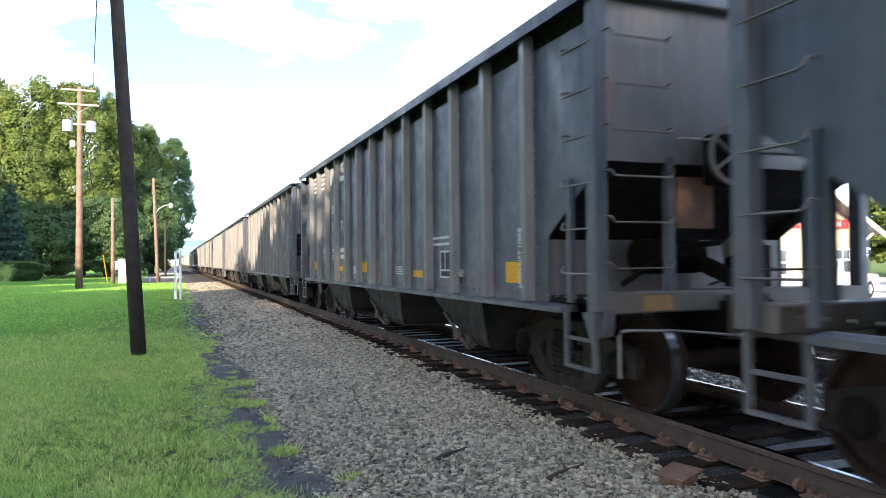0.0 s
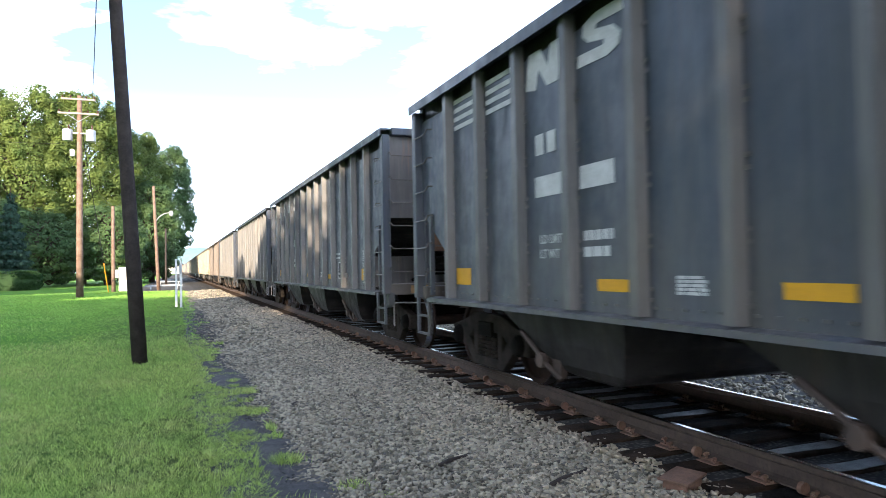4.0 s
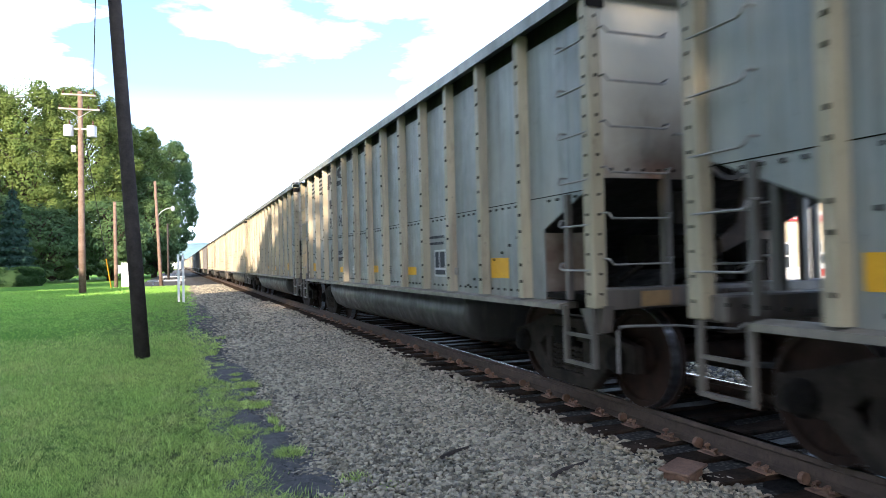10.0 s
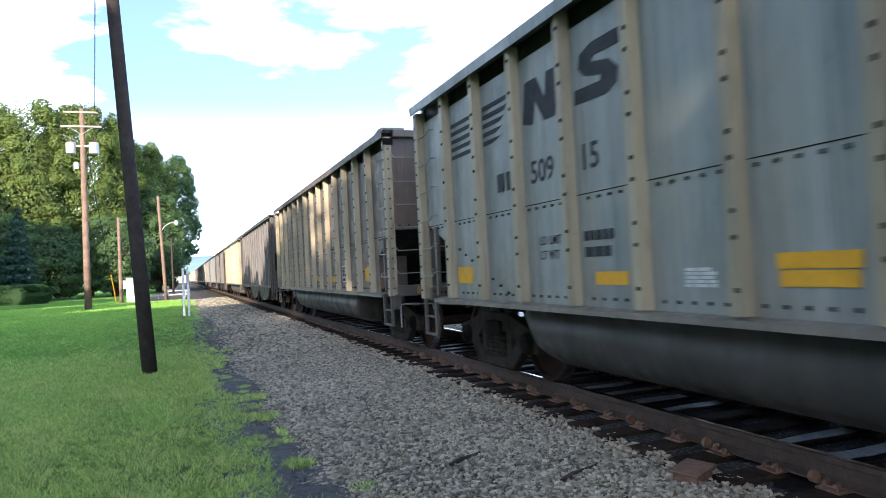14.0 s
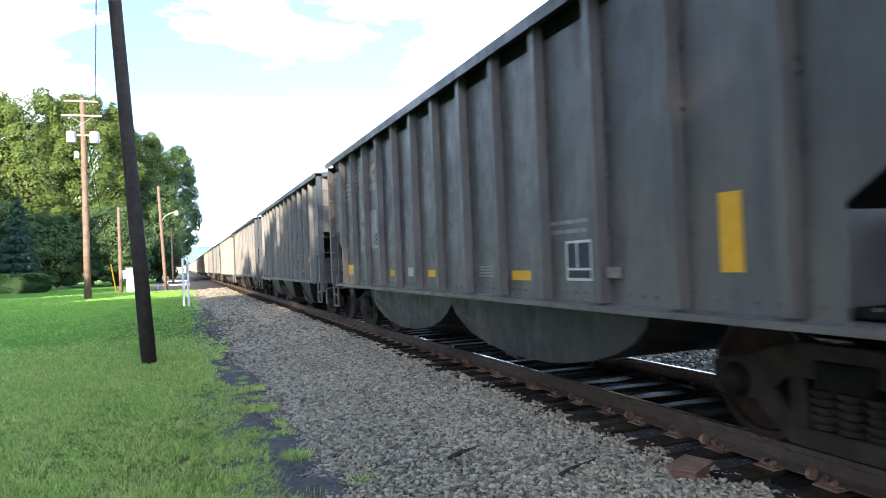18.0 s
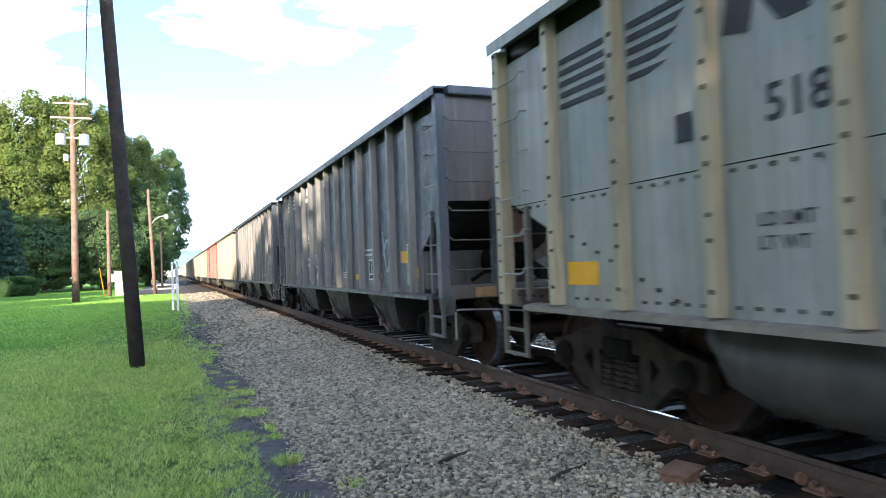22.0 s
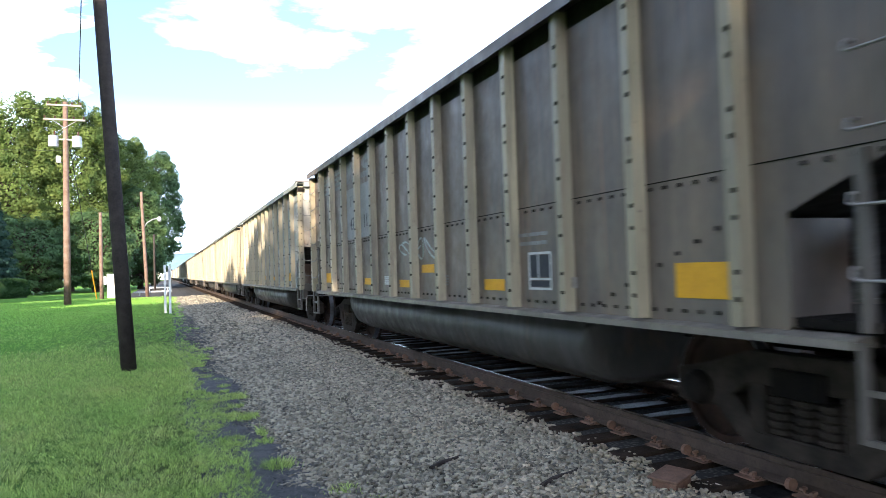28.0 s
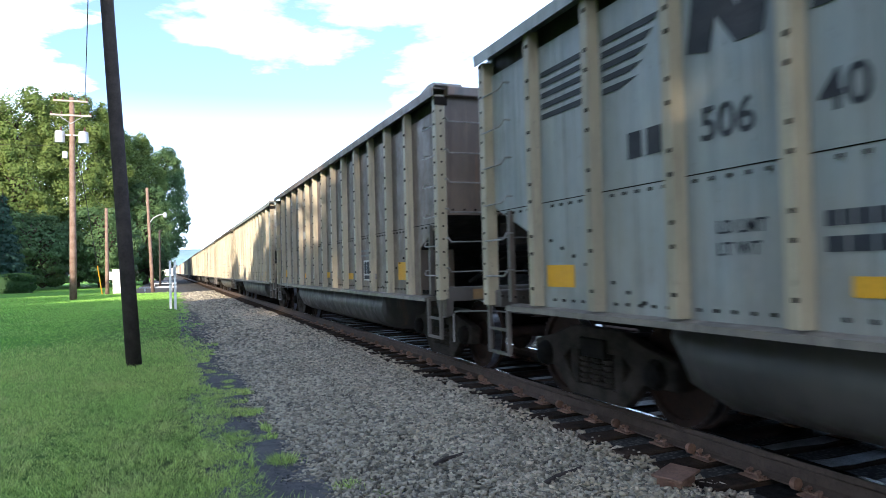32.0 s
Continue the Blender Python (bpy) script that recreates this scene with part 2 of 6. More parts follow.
    def rough(self, fac, lo, hi):
        mr = self.n.new("ShaderNodeMapRange")
        mr.inputs["To Min"].default_value, mr.inputs["To Max"].default_value = lo, hi
        self.l.new(fac, mr.inputs["Value"])
        self.l.new(mr.outputs["Result"], self.b.inputs["Roughness"])
        return self

    def thin(self, amount):
        """A leaf or blade: part of the light passes through."""
        tr = self.n.new("ShaderNodeBsdfTranslucent")
        mx = self.n.new("ShaderNodeMixShader")
        mx.inputs[0].default_value = amount
        self.l.new(self.colour, tr.inputs["Color"])
        self.l.new(self.b.outputs[0], mx.inputs[1])
        self.l.new(tr.outputs[0], mx.inputs[2])
        self.l.new(mx.outputs[0], self.n["Material Output"].inputs["Surface"])
        return self.done()

    def done(self):
        self.l.new(self.colour, self.b.inputs["Base Color"])
        return self.m


def steel_paint(name, paint, fade, rust, rust_amount, soot=0.5, dust=None, gloss=0.66):
    """Old car paint: faded clouds, long vertical streaks, rust blooms and coal grime."""
    m = Mat(name, 0.55)
    m.b.inputs["Specular IOR Level"].default_value = gloss
    m.base(paint)
    m.over(fade, m.noise(0.7, 6, 0.62), 0.75)
    m.over(fade, m.noise(2.4, 5, 0.65, (1.0, 3.2, 0.14), 0.48, 0.66), 0.7)
    m.over(tuple(0.62 * c for c in paint), m.noise(1.1, 4, 0.6, (1.0, 2.6, 0.22), 0.5, 0.68), 0.6)
    m.over((0.035, 0.032, 0.03), m.noise(1.6, 6, 0.7, (1.0, 4.5, 0.2), 0.52, 0.8), soot)
    m.over(rust, m.noise(2.1, 8, 0.72, (1, 2.0, 0.45), 0.60, 0.72), rust_amount)
    m.over((0.03, 0.028, 0.027), m.noise(9, 6, 0.7, (1, 1, 0.5), 0.60, 0.8), soot * 0.6)
    m.over(tuple(0.55 * c for c in paint), m.noise(0.95, 2, 0.5, (0.0, 1.0, 0.0), 0.42, 0.62), 0.5)
    m.over((0.045, 0.04, 0.036), m.noise(2.2, 6, 0.7, (1.0, 5.5, 0.12), 0.55, 0.68), 0.55)
    m.over(rust, m.noise(2.6, 6, 0.7, (1.0, 6.5, 0.10), 0.585, 0.68), min(0.6, rust_amount))
    m.over(tuple(0.5 * c for c in rust), m.noise(7.0, 8, 0.75, (1, 1.3, 0.6), 0.62, 0.72), 0.6)
    m.over(tuple(0.45 * c for c in paint), m.noise(6.5, 5, 0.7, (1.0, 4.0, 0.07), 0.56, 0.66), 0.55)
    m.over(tuple(min(0.6, 1.5 * c) for c in fade), m.noise(8.0, 4, 0.65, (1.0, 3.0, 0.06), 0.60, 0.70), 0.35)
    m.over((0.05, 0.043, 0.036), m.noise(16, 4, 0.7, (1, 1, 0.8), 0.64, 0.72), 0.5)
    if dust:
        m.over(dust, m.times(m.noise(1.3, 6, 0.7, (1, 1.5, 0.5), 0.42, 0.68), m.grad("Z", 3.9, 1.2)), 0.75)
        m.over(dust, m.noise(5.5, 7, 0.75, (1, 1.6, 0.3), 0.56, 0.74), 0.55)
        m.over((0.085, 0.072, 0.058), m.times(m.grad("Z", 1.9, 0.95), m.noise(2.2, 6, 0.7, (1, 1, 0.5), 0.3, 0.7)), 0.7)
    m.rough(m.noise(4, 5, 0.7), 0.34, 0.62)
    m.bump(m.noise(1.3, 3, 0.5, (1, 1.6, 0.7), 0.2, 0.8), 0.55, 0.04)
    return m.done()


def plain(name, c, c2, scale=6.0, rough=0.7, metal=0.0, bumpy=0.2, dist=0.006, vary=0.0, gloss=0.2):
    m = Mat(name, rough, metal)
    if not metal:
        m.b.inputs["Specular IOR Level"].default_value = gloss
    m.base(c)
    m.over(c2, m.noise(scale, 6, 0.65), 0.85)
    m.over(tuple(0.6 * k for k in c), m.noise(scale * 5, 4, 0.6, lo=0.5, hi=0.75), 0.5)
    if vary:
        m.vary(vary)
    m.bump(m.noise(scale * 6, 5, 0.7), bumpy, dist)
    return m.done()

BLACK = steel_paint("faded_black_paint", (0.032, 0.044, 0.069), (0.069, 0.079, 0.099), (0.085, 0.052, 0.036), 0.35, 0.5, (0.082, 0.076, 0.070))
BLACK_RIB = steel_paint("dust_worn_black_rib_paint", (0.090, 0.092, 0.098), (0.16, 0.148, 0.135), (0.13, 0.08, 0.05), 0.5, 0.5, (0.15, 0.13, 0.105))
BLACK_END = steel_paint("rust_stained_black_end_paint", (0.088, 0.085, 0.090), (0.165, 0.142, 0.122), (0.19, 0.105, 0.06), 0.85, 0.5)
UMBER = steel_paint("dark_umber_paint", (0.048, 0.042, 0.046), (0.080, 0.070, 0.070), (0.12, 0.065, 0.04), 0.45, 0.5, (0.11, 0.095, 0.08))
SILL_TAN = steel_paint("grimy_tan_sill_paint", (0.13, 0.115, 0.092), (0.20, 0.17, 0.13), (0.13, 0.075, 0.045), 0.8, 0.7)
RUSTY = steel_paint("rusted_grey_paint", (0.086, 0.068, 0.056), (0.155, 0.112, 0.080), (0.15, 0.068, 0.038), 0.8)
GREY = steel_paint("weathered_grey_paint", (0.206, 0.234, 0.236), (0.308, 0.310, 0.282), (0.17, 0.105, 0.065), 0.5, 0.5, (0.27, 0.24, 0.185))
DIRT_STEEL = steel_paint("brake_dust_steel", (0.072, 0.062, 0.053), (0.125, 0.10, 0.078), (0.14, 0.08, 0.045), 0.6, 0.5)
g = Mat("sooty_grey_end_paint", 0.7)
g.base((0.37, 0.352, 0.305))
g.over((0.44, 0.388, 0.295), g.noise(1.2, 6, 0.65), 0.8)
g.over((0.11, 0.060, 0.038), g.times(g.grad("Z", 3.0, 2.15), g.noise(1.1, 5, 0.6, lo=0.25, hi=0.6)), 0.95)
g.over((0.04, 0.035, 0.03), g.noise(2.6, 7, 0.7, (1, 1, 0.4), 0.55, 0.75), 0.55)
g.bump(g.noise(2.0, 4, 0.5), 0.3, 0.02)
GREY_END = g.done()
# grimy paint with the underside's shade put into its dark base
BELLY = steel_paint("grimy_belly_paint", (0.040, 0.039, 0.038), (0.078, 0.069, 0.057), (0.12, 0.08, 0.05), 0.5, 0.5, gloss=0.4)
# grimy bay paint, darkened further to hold the shade under the car
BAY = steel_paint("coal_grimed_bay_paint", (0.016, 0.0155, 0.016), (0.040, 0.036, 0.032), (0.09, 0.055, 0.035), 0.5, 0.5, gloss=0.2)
TAN = steel_paint("dusty_tan_rib_paint", (0.29, 0.245, 0.162), (0.385, 0.318, 0.205), (0.15, 0.09, 0.055), 0.75, 0.7)
BROWN = steel_paint("oxide_brown_paint", (0.080, 0.060, 0.049), (0.125, 0.092, 0.070), (0.20, 0.10, 0.05), 0.6, 0.45, (0.20, 0.140, 0.085))
RED = steel_paint("oxide_red_paint", (0.25, 0.055, 0.042), (0.30, 0.11, 0.085), (0.12, 0.05, 0.035), 0.4, 0.35, (0.20, 0.12, 0.09))
# grimy iron taken near black to deepen the shade under the cars
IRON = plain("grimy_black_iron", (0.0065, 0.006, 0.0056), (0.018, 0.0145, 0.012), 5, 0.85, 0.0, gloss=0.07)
IRON_RUST = plain("grimy_rusted_iron", (0.042, 0.031, 0.025), (0.085, 0.055, 0.038), 6, 0.8, 0.1)
RAIL_SIDE = plain("rusted_rail_steel", (0.060, 0.044, 0.035), (0.094, 0.067, 0.050), 7, 0.8, 0.0, vary=0.1)
RAIL_TOP = plain("polished_rail_head", (0.55, 0.56, 0.58), (0.42, 0.42, 0.43), 3, 0.16, 1.0, 0.05)
GRAB = plain("worn_grab_iron_steel", (0.27, 0.255, 0.235), (0.15, 0.13, 0.11), 12, 0.5, 0.4)
COAL = plain("coal", (0.018, 0.018, 0.02), (0.035, 0.035, 0.038), 9, 0.6, 0.0, 0.9, 0.05)
YELLOW = plain("yellow_reflective_sheeting", (0.62, 0.33, 0.012), (0.52, 0.27, 0.02), 9, 0.5)
WHITE_P = plain("white_stencil_paint", (0.58, 0.58, 0.56), (0.42, 0.42, 0.4), 8, 0.7)
DARK_P = plain("black_stencil_paint", (0.030, 0.033, 0.038), (0.05, 0.05, 0.055), 8, 0.7)
PALE_PATCH = plain("pale_patch_paint", (0.30, 0.30, 0.29), (0.22, 0.21, 0.2), 5, 0.7)
PALE_P = plain("faint_stencil_paint", (0.26, 0.26, 0.25), (0.16, 0.16, 0.16), 8, 0.7)
CHALK = plain("pale_spray_paint", (0.42, 0.46, 0.44), (0.24, 0.27, 0.27), 14, 0.7)
OCHRE = plain("dirty_ochre_paint", (0.30, 0.19, 0.085), (0.20, 0.125, 0.065), 7, 0.75)
ORANGE_P = plain("faded_orange_stencil", (0.44, 0.25, 0.12), (0.33, 0.15, 0.07), 5, 0.7)
FADED_P = plain("faded_tan_stencil", (0.34, 0.28, 0.22), (0.20, 0.15, 0.11), 5, 0.7)
WHEEL = plain("wheel_plate_rust", (0.034, 0.020, 0.0145), (0.013, 0.010, 0.0085), 5, 0.85, 0.0, gloss=0.1)
FRAME = plain("dusty_cast_steel", (0.016, 0.0135, 0.0115), (0.046, 0.037, 0.029), 5, 0.85, 0.0, gloss=0.08)
TREAD = plain("worn_wheel_tread", (0.36, 0.37, 0.39), (0.25, 0.25, 0.26), 4, 0.28, 1.0, 0.05)
TIE_WOOD = plain("creosoted_tie_wood", (0.018, 0.0145, 0.0125), (0.050, 0.034, 0.024), 4, 0.85, 0.0, 0.5, 0.01, 0.25, 0.04)
# pale colour stands for the sky reflected on the tie tops
TIE_GLINT = plain("worn_pale_tie_wood", (0.20, 0.20, 0.20), (0.055, 0.052, 0.05), 6, 0.45, 0.0, 0.5, 0.01, 0.25)
PLATE = plain("rusted_tie_plate", (0.13, 0.074, 0.048), (0.22, 0.125, 0.08), 9, 0.85, 0.1, vary=0.2)
POLE_DARK = plain("dark_creosoted_pole", (0.028, 0.022, 0.020), (0.058, 0.046, 0.039), 5, 0.8, 0.0, 0.6, 0.01)
POLE_WOOD = plain("weathered_brown_pole", (0.135, 0.085, 0.062), (0.22, 0.16, 0.125), 3, 0.85, 0.0, 0.6, 0.01)
GALV = plain("galvanised_steel", (0.42, 0.43, 0.44), (0.34, 0.35, 0.36), 5, 0.5, 0.4)
WHITE = plain("white_paint", (0.76, 0.76, 0.74), (0.66, 0.66, 0.63), 3, 0.6)
CABLE = plain("black_cable", (0.02, 0.02, 0.02), (0.03, 0.03, 0.03), 3, 0.6)
GUARD = plain("yellow_plastic_guard", (0.72, 0.38, 0.02), (0.6, 0.3, 0.02), 6, 0.5)
PORCELAIN = plain("brown_glazed_porcelain", (0.10, 0.05, 0.035), (0.07, 0.035, 0.03), 5, 0.25)

# gravel: crushed stone, grey with tan dust towards the ties
g = Mat("crushed_stone", 0.85)
g.base((0.214, 0.188, 0.136))
g.over((0.280, 0.246, 0.178), g.noise(0.55, 5, 0.6, fixed=True), 0.8)
g.vary(0.68, island=True)
g.over((0.13, 0.13, 0.135), g.noise(18, 4, 0.6, lo=0.52, hi=0.75, fixed=True), 0.6)
g.bump(g.noise(60, 4, 0.7, fixed=True), 0.3, 0.004)
STONE = g.done()
g = Mat("coal_blackened_stone", 0.85)
g.base((0.05, 0.05, 0.052))
g.over((0.12, 0.115, 0.11), g.noise(0.7, 5, 0.6, lo=0.45, hi=0.7, fixed=True), 0.8)
g.vary(0.5, island=True)
g.bump(g.noise(60, 4, 0.7, fixed=True), 0.3, 0.004)
STONE_COAL = g.done()
g = Mat("dusty_tan_stone", 0.88)
g.base((0.335, 0.278, 0.19))
g.over((0.37, 0.32, 0.25), g.noise(0.8, 5, 0.6, fixed=True), 0.8)
g.vary(0.38, island=True)
g.bump(g.noise(60, 4, 0.7, fixed=True), 0.3, 0.004)
STONE_TAN = g.done()
g = Mat("gravel_bed", 0.9)
g.base((0.120, 0.110, 0.095))
g.over((0.07, 0.067, 0.064), g.noise(9, 4, 0.6, lo=0.45, hi=0.6, fixed=True), 0.8)
# cell rims painted near black as the shade in gaps between stones
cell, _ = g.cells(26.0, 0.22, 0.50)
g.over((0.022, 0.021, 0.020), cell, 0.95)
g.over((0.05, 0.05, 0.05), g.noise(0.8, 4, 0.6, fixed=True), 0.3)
g.bump(cell, -1.0, 0.04)
g.b.inputs["Specular IOR Level"].default_value = 0.15
BED = g.done()
g = Mat("black_cinder_soil", 0.9)
g.base((0.030, 0.030, 0.033))
g.over((0.10, 0.092, 0.082), g.noise(3.5, 7, 0.75, lo=0.48, hi=0.72, fixed=True), 0.7)
g.over((0.08, 0.078, 0.08), g.noise(14, 6, 0.7, fixed=True), 0.8)
g.bump(g.noise(40, 5, 0.7, fixed=True), 0.7, 0.015)
CINDER = g.done()
g = Mat("lawn_soil_and_turf", 0.9)
g.base((0.140, 0.285, 0.042))
g.over((0.185, 0.325, 0.055), g.noise(0.35, 6, 0.65, fixed=True), 0.9)
g.over((0.080, 0.180, 0.028), g.noise(11, 6, 0.7, fixed=True), 0.5)
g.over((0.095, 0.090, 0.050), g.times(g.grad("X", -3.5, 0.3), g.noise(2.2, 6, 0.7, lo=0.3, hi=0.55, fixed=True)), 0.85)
g.bump(g.noise(50, 6, 0.75, fixed=True), 0.9, 0.04)
g.b.inputs["Specular IOR Level"].default_value = 0.05
LAWN = g.done()
g = Mat("grass_blades", 0.75)
g.b.inputs["Specular IOR Level"].default_value = 0.15
g.base((0.35, 0.49, 0.125))
g.over((0.47, 0.55, 0.165), g.noise(0.6, 5, 0.6, fixed=True), 0.8)
g.over((0.56, 0.52, 0.25), g.noise(2.3, 6, 0.65, lo=0.52, hi=0.76, fixed=True), 0.6)
g.over((0.15, 0.23, 0.06), g.noise(7.0, 5, 0.7, lo=0.50, hi=0.70, fixed=True), 0.6)
g.over((0.22, 0.33, 0.095), g.noise(1.1, 6, 0.65, lo=0.55, hi=0.75, fixed=True), 0.6)
g.vary(0.42, island=True)
GRASS = g.thin(0.4)
g = Mat("mown_lawn_blades", 0.75)
g.b.inputs["Specular IOR Level"].default_value = 0.15
g.base((0.25, 0.46, 0.075))
g.over((0.35, 0.52, 0.12), g.noise(0.35, 5, 0.6, fixed=True), 0.8)
g.vary(0.22, island=True)
GRASS_FAR = g.thin(0.4)


def leafy(name, a, b, c):
    m = Mat(name, 0.55)
    m.base(a)
    m.over(b, m.noise(0.28, 4, 0.6, fixed=True), 0.9)
    m.over(c, m.noise(1.4, 4, 0.6, lo=0.5, hi=0.75, fixed=True), 0.7)
    m.vary(0.22, island=True)
    m.b.inputs["Specular IOR Level"].default_value = 0.2
    return m.thin(0.48)


LEAF = leafy("broadleaf_foliage", (0.128, 0.186, 0.048), (0.188, 0.230, 0.056), (0.098, 0.150, 0.046))
# dark leaf colour lifted and tinted blue for the haze of distance
LEAF_DEEP = leafy("dark_broadleaf_foliage", (0.090, 0.155, 0.064), (0.125, 0.190, 0.068), (0.072, 0.125, 0.060))
LEAF_FIR = leafy("blue_green_conifer_needles", (0.040, 0.080, 0.058), (0.060, 0.110, 0.072), (0.032, 0.060, 0.046))
HEDGE = leafy("clipped_hedge_leaves", (0.032, 0.072, 0.024), (0.05, 0.10, 0.03), (0.022, 0.05, 0.018))
BARK = plain("tree_bark", (0.07, 0.05, 0.038), (0.12, 0.095, 0.075), 6, 0.9, 0.0, 0.8, 0.03)
# distance haze is mixed into the ridge's pale blue colour
HILL = plain("hazy_wooded_ridge", (0.15, 0.23, 0.25), (0.19, 0.27, 0.28), 0.02, 1.0)

# ------------------------------------------------------------------ ground and track bed
TRACK_X, LAWN_Z = 4.78, -0.25
DX2 = 4.3                                   # spacing of the second track


def sheet(name, xs, ys, height, mat, label, category, smooth=True):
    v = [(x, y, height(x, y)) for y in ys for x in xs]
    n = len(xs)
    f = [(j * n + i, j * n + i + 1, (j + 1) * n + i + 1, (j + 1) * n + i) for j in range(len(ys) - 1) for i in range(n - 1)]
    me = bulk(name, v, f, mat)
    me.polygons.foreach_set("use_smooth", [smooth] * len(me.polygons))
    return tagged(new(name, me), label, category, kind="structure")


far = [-2500, -900, -300, -120, -60, -40, -25]
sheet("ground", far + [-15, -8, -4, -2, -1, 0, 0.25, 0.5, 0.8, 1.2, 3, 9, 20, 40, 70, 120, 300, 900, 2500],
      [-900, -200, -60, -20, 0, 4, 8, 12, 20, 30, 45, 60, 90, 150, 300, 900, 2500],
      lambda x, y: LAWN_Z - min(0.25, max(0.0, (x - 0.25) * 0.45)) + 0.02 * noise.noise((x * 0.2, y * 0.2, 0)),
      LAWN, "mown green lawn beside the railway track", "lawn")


def edge(y):
    """Where the lawn gives way to stone."""
    return 0.42 + 0.10 * math.sin(y * 0.9) + 0.16 * noise.noise((0.0, y * 0.45, 3.0)) + 0.012 * max(0, y - 10) * 0.3 + 0.14 * min(1, max(0, (y - 6.3) / 2))


def bed_z(x, y):
    """Height of the stone bed across the line."""
    t = max(0.0, min(1.0, (x - 0.4) / 2.6))
    z = LAWN_Z - 0.045 + 0.075 * t * t * (3 - 2 * t)
    if x > TRACK_X + DX2 + 1.9:
        z -= 0.10 * min(1, (x - TRACK_X - DX2 - 1.9))
    return z + 0.018 * noise.noise((x * 1.4, y * 1.4, 1.0))


ys_bed = [-60, -30, -14, -6, -2] + [0.5 * i for i in range(0, 61)] + [32, 36, 40, 46, 54, 64, 80, 100, 140, 200, 300, 500, 900]
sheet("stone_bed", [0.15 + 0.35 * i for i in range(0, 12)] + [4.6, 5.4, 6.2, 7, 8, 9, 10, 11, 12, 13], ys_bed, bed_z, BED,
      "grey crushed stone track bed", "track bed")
sheet("cinder_strip", [-0.1 + 0.12 * i for i in range(13)], [-8 + 0.25 * i for i in range(0, 160)],
      lambda x, y: LAWN_Z + 0.014 - 0.05 * (abs(x - 0.52 - 0.10 * math.sin(y * 1.3)) / 0.60) ** 2 - 0.0012 * max(0, y - 9) + 0.02 * noise.noise((x * 3, y * 2, 7)), CINDER,
      "black cinder soil between lawn and stone", "soil")

# coal dust plus the shade under the train, both in one dark colour
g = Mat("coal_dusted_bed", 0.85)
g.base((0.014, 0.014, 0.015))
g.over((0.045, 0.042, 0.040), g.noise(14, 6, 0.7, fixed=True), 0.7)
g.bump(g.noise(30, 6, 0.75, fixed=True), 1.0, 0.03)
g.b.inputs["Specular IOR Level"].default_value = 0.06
DUSTED_SHADE = g.done()
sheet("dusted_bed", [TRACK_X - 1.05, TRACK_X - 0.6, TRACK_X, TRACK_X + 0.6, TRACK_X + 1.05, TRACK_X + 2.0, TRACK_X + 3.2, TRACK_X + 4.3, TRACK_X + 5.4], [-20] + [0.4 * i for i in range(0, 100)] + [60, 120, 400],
      lambda x, y: -0.225 + 0.02 * noise.noise((x * 3, y * 3, 2.0)), DUSTED_SHADE, "black coal-dusted ballast between the rails", "track bed")

rng = np.random.default_rng(7)


def rocks(name, n, place, size, mat, label, category):
    """Loose angular stones: squashed, jittered blocks."""
    bv = np.array([(a, b, c) for a in (-1, 1) for b in (-1, 1) for c in (-1, 1)]) * np.array([0.8, 0.8, 0.8])
    bf = np.array([(0, 1, 3), (0, 3, 2), (4, 6, 7), (4, 7, 5), (0, 4, 5), (0, 5, 1), (2, 3, 7), (2, 7, 6), (0, 2, 6), (0, 6, 4), (1, 5, 7), (1, 7, 3)])
    p = place(n)
    n = len(p)
    s = size(p)[:, None, None] * rng.uniform(0.5, 1.4, (n, 1, 3))
    v = bv[None] * (1 + rng.uniform(-0.55, 0.30, (n, len(bv), 3))) * s
    a, b = rng.uniform(0, 6.28, n), rng.uniform(-0.7, 0.7, n)
    ca, sa, cb, sb = np.cos(a), np.sin(a), np.cos(b), np.sin(b)
    x, y, z = v[..., 0], v[..., 1], v[..., 2] * 0.62
    y, z = y * cb[:, None] - z * sb[:, None], y * sb[:, None] + z * cb[:, None]
    x, y = x * ca[:, None] - y * sa[:, None], x * sa[:, None] + y * ca[:, None]
    v = np.stack([x, y, z], -1) + p[:, None]
    f = bf[None] + (np.arange(n) * len(bv))[:, None, None]
    return tagged(new(name, bulk(name, v.reshape(-1, 3), f.reshape(-1, 3), mat)), label, category, kind="stuff")


def hash_unit(a, b):
    return (math.sin(a * 127.1 + b * 311.7) * 43758.5453) % 1.0


def scatter(x0, x1, y0, y1, power=1.0):
    def place(n):
        u = rng.uniform(0, 1, n) ** power
        y = y0 + (y1 - y0) * u
        x = rng.uniform(x0, x1, n)
        keep = np.array([xx > edge(yy) + (0.03 if yy < 6.6 else -0.10) + 0.5 * noise.noise((xx * 1.3, yy * 1.1, 9.0)) * (yy < 14) + 0.25 * noise.noise((xx * 5, yy * 4, 2.0)) or hash_unit(xx, yy) < (0.36 if yy < 8 else 0.20) for xx, yy in zip(x, y)])
        x, y = x[keep], y[keep]
        z = np.array([bed_z(xx, yy) for xx, yy in zip(x, y)]) + rng.uniform(-0.012, 0.024, len(x))
        return np.stack([x, y, z], -1)
    return place


rocks("track_stone", 58000, scatter(0.5, 3.35, 3.2, 15, 1.3), lambda p: 0.0165 + 0.0011 * p[:, 1], STONE, "grey crushed stone on the track shoulder", "gravel")
rocks("rear_track_stone", 5500, scatter(0.5, 3.6, -7, 3.3), lambda p: np.full(len(p), 0.04), STONE, "grey crushed stone on the shoulder behind", "gravel")
